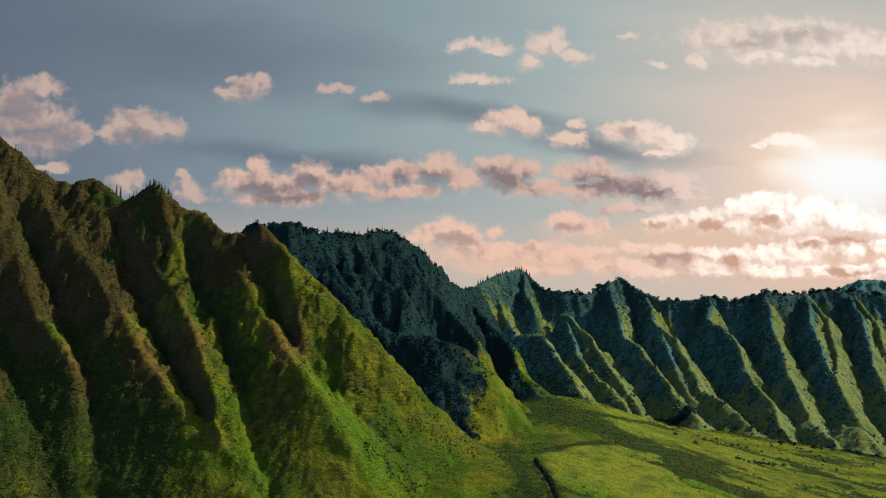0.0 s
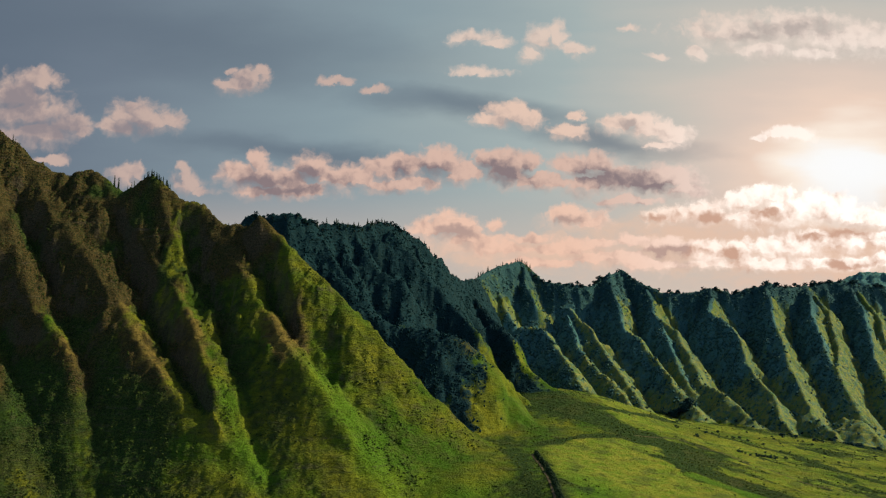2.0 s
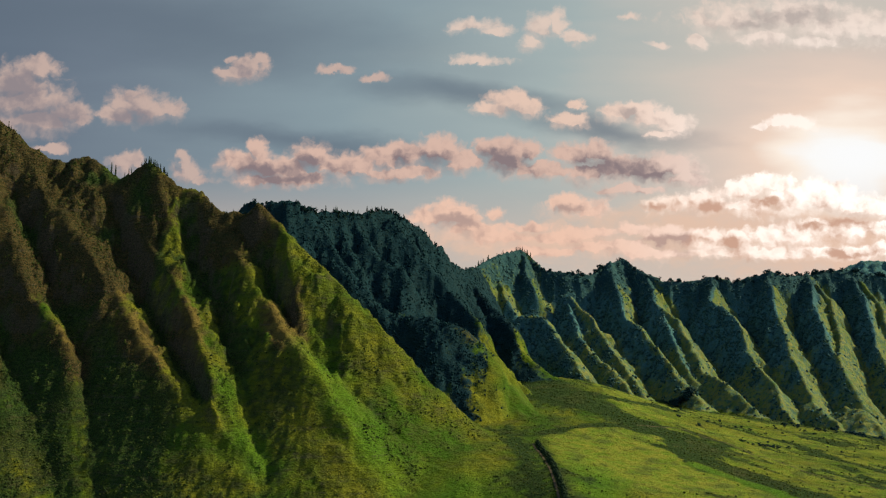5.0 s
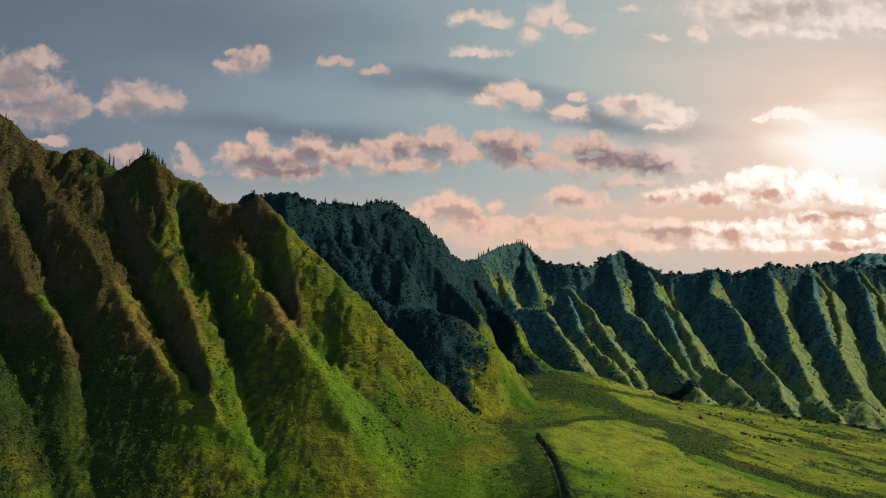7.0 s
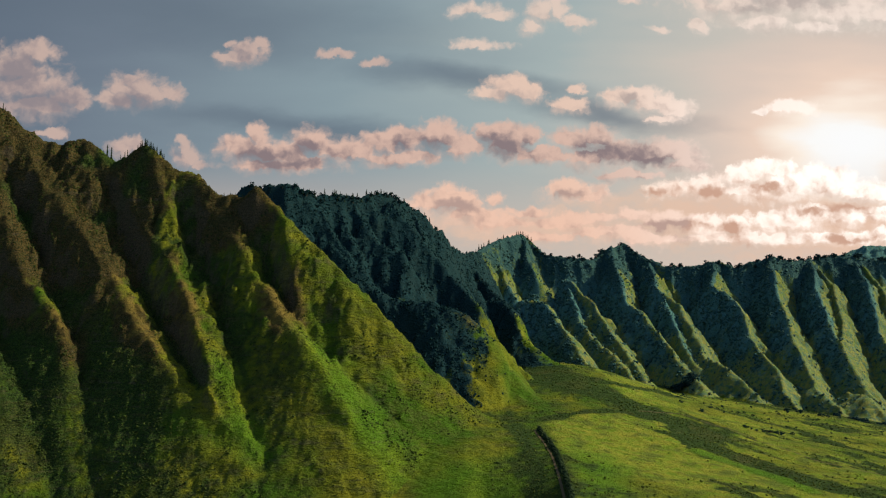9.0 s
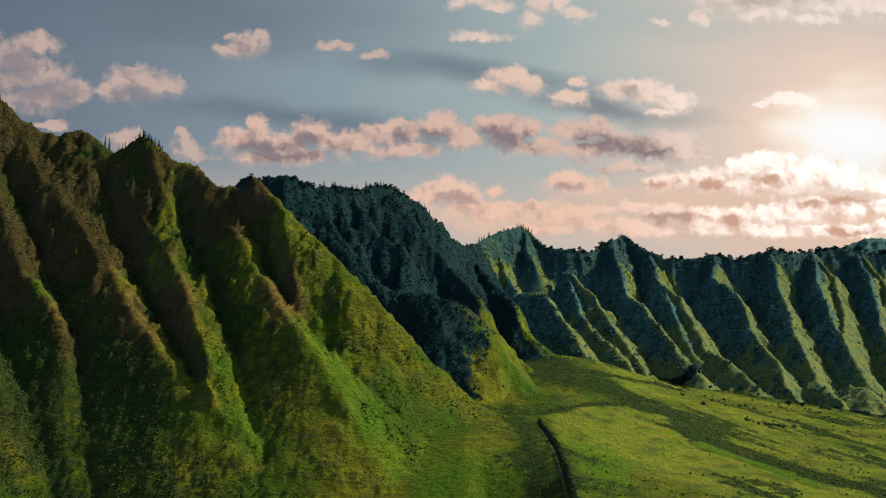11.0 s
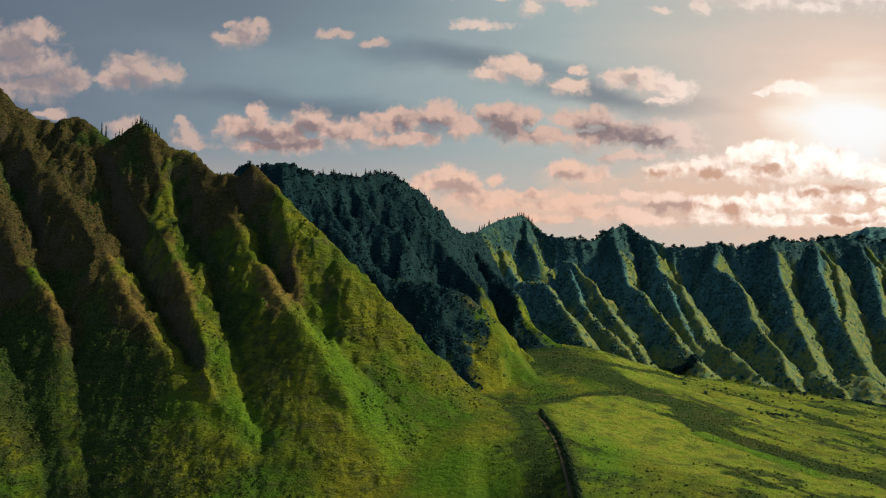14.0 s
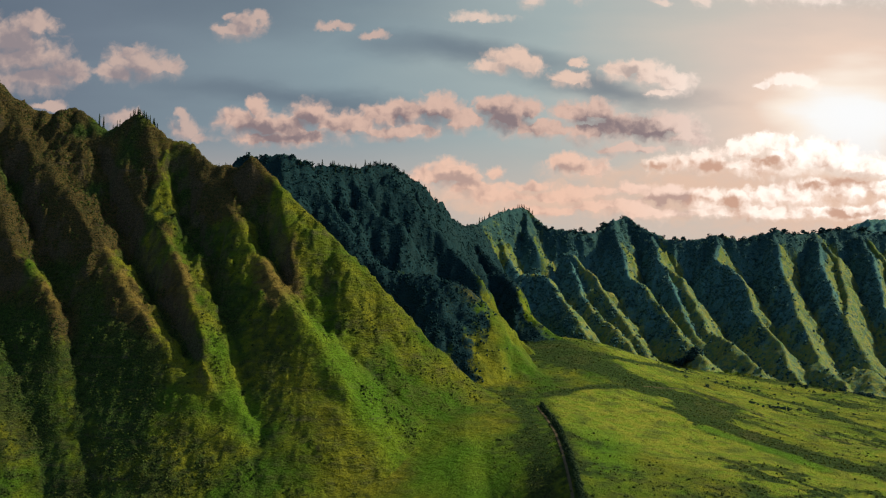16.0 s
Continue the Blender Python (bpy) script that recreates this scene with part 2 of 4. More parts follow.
def land_material():
    """Grass, scrub, dry crests, bare rock and pasture, shade and far haze tinted in, by the cover held in the mesh."""
    m, t, b = material("hill_grass_and_scrub")
    geo = t.nodes.new("ShaderNodeNewGeometry")
    pos = geo.outputs["Position"]
    broad, mid, fine = grain(t, pos, 0.016, 4), grain(t, pos, 0.09, 5, 0.6), grain(t, pos, 0.6, 5, 0.68)
    dryness, wood_shade, field = attribute(t, "dry"), attribute(t, "wood_shade"), attribute(t, "field")
    grass = blend(t, step(t, broad, 0.35, 0.65), (0.036, 0.082, 0.006), (0.120, 0.126, 0.010))
    grass = blend(t, step(t, mid, 0.42, 0.66, 0.0, 0.6), grass, (0.050, 0.070, 0.012))
    dry = step(t, calc(t, "ADD", dryness, calc(t, "MULTIPLY_ADD", mid, 0.8, -0.4)), 0.25, 0.85, 0.0, 0.9)
    grass = blend(t, dry, grass, (0.128, 0.092, 0.024))
    meadow = blend(t, step(t, mid, 0.38, 0.62), (0.112, 0.176, 0.012), (0.205, 0.206, 0.024))
    meadow = blend(t, step(t, grain(t, pos, 0.045, 6, 0.65), 0.48, 0.62, 0.0, 0.8), meadow, (0.055, 0.088, 0.016))
    meadow = blend(t, step(t, fine, 0.48, 0.66, 0.0, 0.8), meadow, (0.045, 0.070, 0.016))
    cover_colour = blend(t, field, grass, meadow)
    cover_colour = blend(t, calc(t, "MULTIPLY", attribute(t, "lush"), 0.72), cover_colour, (0.058, 0.140, 0.008))
    earthy = blend(t, step(t, broad, 0.48, 0.66), (0.026, 0.052, 0.009), (0.046, 0.062, 0.012))
    earthy = blend(t, step(t, dryness, 0.15, 0.6), earthy, (0.062, 0.044, 0.015))
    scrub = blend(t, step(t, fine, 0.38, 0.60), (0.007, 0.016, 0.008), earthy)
    haze_tone = attribute(t, "haze_shade")
    bluish = step(t, haze_tone, 0.5, 1.0)
    # peak tone is kept this dark to stand in for cloud shadow
    shaded_peak_wood = blend(t, step(t, fine, 0.36, 0.62), (0.004, 0.017, 0.024), (0.006, 0.025, 0.031))
    # haze over the far cliffs is tinted into this blue
    hazed_cliff_wood = blend(t, step(t, fine, 0.36, 0.62), (0.026, 0.092, 0.112), (0.050, 0.120, 0.112))
    scrub = blend(t, step(t, haze_tone, 0.0, 0.5), scrub, blend(t, bluish, shaded_peak_wood, hazed_cliff_wood))
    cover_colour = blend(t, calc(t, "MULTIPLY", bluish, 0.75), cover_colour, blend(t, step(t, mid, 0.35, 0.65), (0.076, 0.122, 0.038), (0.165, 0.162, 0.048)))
    # the dark cover also paints shade on slopes turned from the sun
    woody_shade = step(t, calc(t, "ADD", wood_shade, calc(t, "MULTIPLY_ADD", fine, 0.9, calc(t, "MULTIPLY_ADD", mid, 0.9, -0.9))), 0.42, 0.66)
    cover_colour = blend(t, woody_shade, cover_colour, scrub)
    shrubs = step(t, grain(t, pos, 0.13, 5, 0.65), 0.47, 0.58, 0.0, 0.85)   # bushes over the far spurs
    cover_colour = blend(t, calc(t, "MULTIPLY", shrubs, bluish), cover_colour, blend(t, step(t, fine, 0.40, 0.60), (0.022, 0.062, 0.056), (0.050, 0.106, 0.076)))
    dash = grain(t, vec(t, "MULTIPLY", pos, (0.045, 0.045, 0.30)), 1.0, 5, 0.62)
    dashes = calc(t, "MULTIPLY", step(t, dash, 0.48, 0.64, 0.0, 0.55), step(t, broad, 0.30, 0.62, 0.35, 1.0))
    dashes = calc(t, "MULTIPLY", dashes, calc(t, "MULTIPLY", step(t, haze_tone, 0.0, 0.2, 1.0, 0.0), calc(t, "SUBTRACT", 1.0, calc(t, "MAXIMUM", field, calc(t, "MULTIPLY", attribute(t, "lush"), 0.8)))))
    cover_colour = blend(t, dashes, cover_colour, blend(t, step(t, mid, 0.42, 0.58), (0.016, 0.028, 0.007), (0.056, 0.054, 0.020)))
    up = t.nodes.new("ShaderNodeSeparateXYZ")
    t.links.new(geo.outputs["Normal"], up.inputs[0])
    bare = step(t, calc(t, "MULTIPLY_ADD", fine, 0.30, up.outputs["Z"]), 0.54, 0.44, 0.0, 0.5)
    layers = grain(t, vec(t, "MULTIPLY", pos, (0.012, 0.012, 0.30)), 1.0, 3, 0.6)
    ledge = calc(t, "MULTIPLY", step(t, layers, 0.56, 0.66), step(t, calc(t, "MULTIPLY_ADD", fine, 0.3, up.outputs["Z"]), 0.92, 0.74, 0.0, 0.5))
    bare = calc(t, "MAXIMUM", bare, calc(t, "MULTIPLY", ledge, step(t, mid, 0.40, 0.58)))
    stone = blend(t, fine, (0.030, 0.026, 0.022), (0.095, 0.075, 0.055))
    bare = calc(t, "MULTIPLY", bare, step(t, haze_tone, 0.0, 0.45, 1.0, 0.04))
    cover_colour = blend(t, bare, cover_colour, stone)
    cover_colour = blend(t, calc(t, "MULTIPLY", step(t, fine, 0.34, 0.58, 0.50, 0.0), step(t, haze_tone, 0.5, 0.9, 1.0, 0.35)), cover_colour, (0.012, 0.018, 0.005))
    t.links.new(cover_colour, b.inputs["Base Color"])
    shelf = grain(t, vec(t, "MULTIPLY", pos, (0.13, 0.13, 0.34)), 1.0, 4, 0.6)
    relief_of(t, b, calc(t, "ADD", calc(t, "MULTIPLY_ADD", mid, 1.6, calc(t, "MULTIPLY", shelf, 1.3)), calc(t, "MULTIPLY", fine, 0.8)), 2.4, step(t, haze_tone, 0.0, 0.5, 1.0, 0.55))
    return m

def leaf_material(name, dark, light, scale=1.2, velvet=0.0):
    m, t, b = material(name, 0.8)
    b.inputs["Sheen Weight"].default_value, b.inputs["Sheen Roughness"].default_value = velvet, 0.6
    b.inputs["Sheen Tint"].default_value = (0.75, 0.88, 1.0, 1)
    geo = t.nodes.new("ShaderNodeNewGeometry")
    spot = grain(t, geo.outputs["Position"], scale, 4, 0.65)
    tone = calc(t, "ADD", calc(t, "MULTIPLY", geo.outputs["Random Per Island"], 0.6), calc(t, "MULTIPLY", spot, 0.5))
    t.links.new(blend(t, step(t, tone, 0.2, 0.95), dark, light), b.inputs["Base Color"])
    relief_of(t, b, spot, 0.8)
    return m

def bark_material():
    m, t, b = material("bark")
    geo = t.nodes.new("ShaderNodeNewGeometry")
    t.links.new(blend(t, grain(t, geo.outputs["Position"], 2.5, 4), (0.05, 0.035, 0.025), (0.11, 0.085, 0.065)), b.inputs["Base Color"])
    return m

def earth_material():
    m, t, b = material("bare_earth")
    geo = t.nodes.new("ShaderNodeNewGeometry")
    n = grain(t, geo.outputs["Position"], 0.6, 5)
    t.links.new(blend(t, n, (0.045, 0.038, 0.022), (0.095, 0.076, 0.045)), b.inputs["Base Color"])
    relief_of(t, b, n, 0.3)
    return m

land_mat = land_material()
scrub_mat = leaf_material("scrub_leaves", (0.010, 0.022, 0.006), (0.040, 0.060, 0.012))
bush_mat = leaf_material("bush_leaves", (0.024, 0.042, 0.010), (0.070, 0.090, 0.018))
# near-black leaves carry the cloud shadow over the middle peak
shaded_forest_mat = leaf_material("shaded_forest_leaves", (0.004, 0.017, 0.021), (0.007, 0.027, 0.028), 0.7)
# blue in these leaves imitates haze over the far cliffs
hazed_cliff_mat = leaf_material("hazed_cliff_leaves", (0.017, 0.054, 0.060), (0.042, 0.086, 0.066), 0.7)
conifer_mat = leaf_material("conifer_needles", (0.008, 0.020, 0.010), (0.026, 0.044, 0.018))
bark_mat, earth_mat = bark_material(), earth_material()

# ---- the land: ridges and spurs over a valley floor ----
def lattice(ix, iy, seed):
    h = (ix * 374761393 + iy * 668265263 + seed * 1442695041) & 0x7FFFFFFF
    h = ((h ^ (h >> 13)) * 1274126177) & 0x7FFFFFFF
    return ((h ^ (h >> 16)) & 0xFFFF) / 32767.5 - 1.0

def noise2(x, y, seed=0):
    """Smooth value noise on arrays, about -1 to 1."""
    ix, iy = np.floor(x).astype(np.int64), np.floor(y).astype(np.int64)
    fx, fy = x - ix, y - iy
    fx, fy = fx * fx * (3 - 2 * fx), fy * fy * (3 - 2 * fy)
    a, b = lattice(ix, iy, seed), lattice(ix + 1, iy, seed)
    c, d = lattice(ix, iy + 1, seed), lattice(ix + 1, iy + 1, seed)
    return (a + (b - a) * fx) * (1 - fy) + (c + (d - c) * fx) * fy

def fbm(x, y, octaves=4, seed=0, gain=0.5):
    total, amp = 0.0, 1.0
    for k in range(octaves):
        total = total + amp * noise2(x + 17.3 * k, y - 9.1 * k, seed + k)
        x, y, amp = x * 2.03, y * 2.03, amp * gain
    return total

RIDGES = []   # (massif, steepness, crest points, how much of it is left at the foot of the near side)
def ridge(massif, steep, *crest, easy=0.36):
    RIDGES.append((massif, steep, crest, easy))

NEAR, MIDDLE, FAR, HILL = 1, 2, 3, 4
# the near wall: its skyline, then its spurs from the valley mouth inwards
ridge(NEAR, 1.5, (-1100, 1330, 560), (-696, 1278, 487), (-601, 1236, 429), (-557, 1227, 388), (-517, 1229, 368), (-484, 1234, 381), (-425, 1196, 340), (-379, 1182, 359), (-332, 1162, 320), (-312, 1156, 321), (-277, 1129, 288), (-250, 1117, 286), (-221, 1092, 292))
ridge(NEAR, 1.5, (-547, 1047, 142), (-491, 997, 99), (-454, 959, 66), (-419, 923, 28), (-391, 891, -6), (-365, 858, -41), (-333, 815, -81))
ridge(NEAR, 1.5, (-638, 1246, 447), (-559, 1151, 305), (-472, 1055, 178), (-434, 1027, 149), (-403, 998, 117), (-383, 968, 84), (-371, 938, 49), (-354, 903, 9), (-334, 866, -28), (-305, 812, -80))
ridge(NEAR, 1.5, (-561, 1227, 390), (-508, 1163, 307), (-441, 1110, 247), (-376, 1055, 187), (-328, 994, 133), (-275, 936, 84), (-229, 896, 47), (-190, 864, 17), (-162, 837, -8), (-127, 799, -45))
ridge(NEAR, 1.5, (-484, 1234, 382), (-419, 1174, 324), (-372, 1125, 259), (-332, 1087, 220), (-285, 1020, 170), (-254, 965, 122), (-225, 905, 84), (-209, 885, 55), (-187, 868, 31), (-167, 854, 5))
ridge(NEAR, 1.5, (-380, 1182, 359), (-349, 1145, 304), (-318, 1112, 256))
ridge(NEAR, 1.5, (-312, 1156, 321), (-278, 1118, 273), (-238, 1067, 226), (-205, 1021, 185), (-167, 969, 140), (-142, 926, 115), (-109, 893, 72), (-85, 868, 37), (-60, 846, 3), (-36, 824, -26), (3, 778, -72))
ridge(NEAR, 1.5, (-223, 1104, 294), (-185, 1077, 256), (-142, 1037, 214), (-101, 1006, 175), (-62, 983, 136), (-26, 971, 95), (9, 970, 61), (45, 980, 30), (72, 986, 9))
ridge(NEAR, 1.5, (-184, 1072, 253), (-172, 1028, 216), (-161, 995, 175), (-144, 968, 140))
# the gullies between those spurs
GULLIES = []
def gully(*bed):
    GULLIES.append(bed)

gully((-545, 1095, 203), (-505, 1053, 142), (-464, 1006, 92), (-416, 946, 48), (-383, 907, 8), (-354, 867, -33), (-322, 818, -77))
gully((-557, 1182, 327), (-528, 1158, 276), (-482, 1110, 215), (-440, 1064, 162), (-400, 1017, 114), (-362, 952, 59), (-340, 910, 19), (-317, 864, -27), (-282, 801, -73))
gully((-426, 1175, 308), (-404, 1144, 257), (-377, 1110, 210), (-339, 1060, 160), (-291, 993, 111), (-246, 932, 72), (-205, 884, 34), (-176, 855, 3), (-163, 831, -16), (-146, 785, -60))
gully((-318, 1140, 291), (-317, 1125, 254), (-298, 1099, 217), (-266, 1057, 178), (-238, 1006, 135), (-214, 959, 99), (-193, 919, 67), (-183, 886, 34), (-165, 859, 8), (-158, 832, -15))
gully((-251, 1115, 279), (-229, 1085, 246), (-207, 1063, 207), (-181, 1018, 161), (-147, 974, 124), (-107, 941, 91), (-72, 922, 61), (-37, 898, 28), (-5, 882, -2), (34, 855, -38))
# the dark wooded massif behind it
ridge(MIDDLE, 1.55, (-262, 1241, 312), (-212, 1234, 316), (-172, 1248, 304), (-113, 1278, 305), (-84, 1307, 314), (-32, 1339, 292), (5, 1403, 258), (31, 1494, 245), (67, 1793, 276))
ridge(MIDDLE, 1.55, (-75, 1296, 305), (-38, 1276, 258), (-15, 1267, 233), (12, 1246, 198), (48, 1202, 154), (76, 1188, 107), (106, 1162, 66))
ridge(MIDDLE, 1.55, (-142, 1194, 231), (-102, 1163, 185), (-58, 1141, 159), (-16, 1123, 155), (34, 1113, 138), (57, 1104, 101), (99, 1086, 46))
ridge(MIDDLE, 1.3, (-120, 1267, 292), (-102, 1246, 263), (-84, 1230, 237), (-59, 1219, 223))
ridge(MIDDLE, 1.55, (35, 1495, 240), (62, 1438, 202), (95, 1353, 153), (107, 1296, 117), (126, 1268, 97), (162, 1240, 73))
ridge(MIDDLE, 1.5, (-172, 1248, 302), (-146, 1216, 255), (-119, 1190, 216), (-92, 1168, 189))
ridge(MIDDLE, 1.6, (-46, 1333, 298), (-34, 1306, 266), (-17, 1278, 239))
ridge(MIDDLE, 1.6, (-139, 1266, 303), (-131, 1239, 266), (-118, 1218, 240))
# the far fluted cliffs
ridge(FAR, 1.35, (20, 2035, 262), (74, 2152, 302), (119, 2269, 343), (210, 2434, 381), (254, 2361, 323), (308, 2332, 310), (372, 2333, 305), (476, 2448, 358), (505, 2391, 322), (564, 2334, 288), (625, 2322, 286), easy=0.72)
ridge(FAR, 1.35, (625, 2322, 286), (672, 2303, 299), (716, 2275, 280), (771, 2273, 296), (798, 2260, 304), (854, 2273, 293), (915, 2320, 306), (1019, 2332, 315), (1162, 2333, 298), (1333, 2335, 284), (1700, 2335, 280), easy=0.72)
ridge(FAR, 1.35, (208, 2416, 376), (205, 2302, 310), (221, 2187, 247), easy=0.72)
ridge(FAR, 1.35, (136, 2214, 286), (146, 2158, 238), (170, 2090, 194), (221, 2013, 182), (242, 1808, 114), (252, 1662, 69), (262, 1574, 46), easy=0.72)
ridge(FAR, 1.35, (288, 2187, 247), (314, 2101, 209), (331, 2014, 173), (346, 1869, 114), (340, 1752, 77), (359, 1606, 28), easy=0.72)
ridge(FAR, 1.45, (286, 2129, 224), (289, 2015, 163), (295, 1869, 114), (331, 1634, 44), easy=0.72)
ridge(FAR, 1.35, (439, 2389, 346), (420, 2251, 278), (411, 2073, 183), (429, 1985, 156), (442, 1870, 103), (446, 1624, 27), easy=0.72)
ridge(FAR, 1.35, (521, 2333, 298), (494, 2159, 225), (527, 2085, 183), (521, 1929, 114), (510, 1813, 71), (521, 1724, 55), (539, 1625, 12), easy=0.72)
ridge(FAR, 1.45, (503, 2090, 190), (495, 1987, 138), (488, 1871, 86), (486, 1784, 55), easy=0.72)
ridge(FAR, 1.35, (670, 2297, 295), (628, 2159, 232), (650, 2072, 189), (638, 1929, 114), (631, 1860, 81), (626, 1754, 51), (599, 1581, -29), easy=0.72)
ridge(FAR, 1.35, (795, 2255, 299), (747, 2089, 209), (725, 1956, 144), (706, 1887, 108), (678, 1715, 22), (681, 1616, -11), easy=0.72)
ridge(FAR, 1.35, (910, 2314, 305), (855, 2140, 244), (808, 1957, 138), (799, 1871, 92), (771, 1715, 17), (769, 1628, -17), easy=0.72)
ridge(FAR, 1.45, (906, 2291, 298), (901, 2159, 232), (879, 2062, 176), (814, 1905, 108), easy=0.72)
ridge(FAR, 1.35, (1023, 2303, 299), (966, 2101, 203), (923, 1976, 126), (883, 1815, 49), (859, 1669, -6), easy=0.72)
ridge(FAR, 1.45, (1033, 2286, 287), (1027, 2189, 233), (993, 2069, 164), easy=0.72)
ridge(FAR, 1.35, (1184, 2321, 294), (1078, 2075, 164), (1014, 1874, 58), (960, 1670, -16), easy=0.72)
ridge(FAR, 1.0, (721, 1673, 14), (740, 1638, 9), (751, 1580, -23), easy=0.72)
ridge(HILL, 0.5, (1197, 2992, 341), (1307, 2988, 383), (1380, 2986, 404), (1489, 2987, 390), (1672, 2991, 350), (2600, 3000, 250))

def to_line(x, y, line):
    """Distance of places from a line drawn on the plan."""
    best = np.full(np.shape(x), 1e9)
    for (ax, ay), (bx, by) in zip(line, line[1:]):
        dx, dy = bx - ax, by - ay
        s = np.clip(((x - ax) * dx + (y - ay) * dy) / (dx * dx + dy * dy), 0, 1)
        best = np.minimum(best, np.hypot(x - ax - s * dx, y - ay - s * dy))
    return best

FOOT = [(330, 1640), (470, 1560), (610, 1500), (740, 1480), (900, 1500), (1100, 1540)]   # the stream bed below the cliffs

def valley(x, y):
    """Height of the valley floor: a fan below the middle massif, falling to the river side."""
    z = 10 + 0.045 * np.maximum(y - 1000, 0) + 0.08 * np.minimum(y - 1000, 0)
    z = np.clip(z, -60, 60)
    z = z - 0.085 * (np.clip(x, 40, 900) - 200) - 0.08 * np.clip(x - 540, 0, 300) + 0.25 * np.clip(x - 20, -320, 0)
    z = z - 0.25 * np.clip(900 - y, 0, 220) * np.clip((95 - x) / 60, 0, 1)
    z = z - np.clip((x - 300) / 250, 0, 1) * (9 * np.exp(-(to_line(x, y, FOOT) / 50) ** 2) + 0.10 * np.clip(y - 1480, 0, 200))
    return z + 50 * np.exp(-((x - 170) / 155) ** 2 - ((y - 1280) / 255) ** 2)

def shifted(line, dx, dy, dz):
    return [(x + dx, y + dy, z + dz) for x, y, z in line]

def membrane(lines, x0, x1, y0, y1):
    """A sheet stretched over lines of known height, on a grid of 4 m."""
    z = None
    for step in (32.0, 16.0, 8.0, 4.0):
        shape = (int((y1 - y0) / step) + 1, int((x1 - x0) / step) + 1)
        total, count = np.zeros(shape), np.zeros(shape)
        for line in lines:
            for (ax, ay, az), (bx, by, bz) in zip(line, line[1:]):
                s = np.linspace(0, 1, max(2, int(math.hypot(bx - ax, by - ay) / (0.5 * step)) + 1))
                i = np.rint((ay + s * (by - ay) - y0) / step).astype(int)
                j = np.rint((ax + s * (bx - ax) - x0) / step).astype(int)
                ok = (i >= 0) & (i < shape[0]) & (j >= 0) & (j < shape[1])
                np.add.at(total, (i[ok], j[ok]), (az + s * (bz - az))[ok])
                np.add.at(count, (i[ok], j[ok]), 1)
        fixed, held = total / np.maximum(count, 1), count > 0
        if z is None:
            z = np.full(shape, fixed[held].mean())
        else:
            z = np.repeat(np.repeat(z, 2, 0), 2, 1)
            z = np.pad(z, ((0, max(0, shape[0] - z.shape[0])), (0, max(0, shape[1] - z.shape[1]))), mode="edge")[:shape[0], :shape[1]]
        odd = (np.add.outer(np.arange(shape[0]), np.arange(shape[1])) % 2).astype(bool)
        for sweep in range(180):
            for half in (odd, ~odd):
                p = np.pad(z, 1, mode="edge")
                mean = 0.25 * (p[:-2, 1:-1] + p[2:, 1:-1] + p[1:-1, :-2] + p[1:-1, 2:])
                z = np.where(held, fixed, np.where(half, z + 1.6 * (mean - z), z))
    p = np.pad(z, 1, mode="edge")   # crests and beds slightly worn
    return 0.5 * z + 0.125 * (p[:-2, 1:-1] + p[2:, 1:-1] + p[1:-1, :-2] + p[1:-1, 2:])

near_lines = [r[2] for r in RIDGES if r[0] == NEAR]
last_spur = near_lines[7]
WALL_BOX = (-1160, 200, 620, 1440)
WALL = membrane(near_lines + GULLIES + [shifted(near_lines[0], 40, 150, -170), shifted(last_spur, 45, 60, -70), shifted(last_spur, 110, 130, -190),
                                        [(-1100, 640, -160), (-300, 690, -150), (0, 690, -130), (110, 800, -110)]], *WALL_BOX)

def wall_height(x, y):
    """The near wall's own height."""
    x0, x1, y0, y1 = WALL_BOX
    c, r = np.clip((x - x0) / 4, 0, WALL.shape[1] - 1.001), np.clip((y - y0) / 4, 0, WALL.shape[0] - 1.001)
    j, i = c.astype(int), r.astype(int)
    f, g = c - j, r - i
    z = (WALL[i, j] * (1 - f) + WALL[i, j + 1] * f) * (1 - g) + (WALL[i + 1, j] * (1 - f) + WALL[i + 1, j + 1] * f) * g
    return z

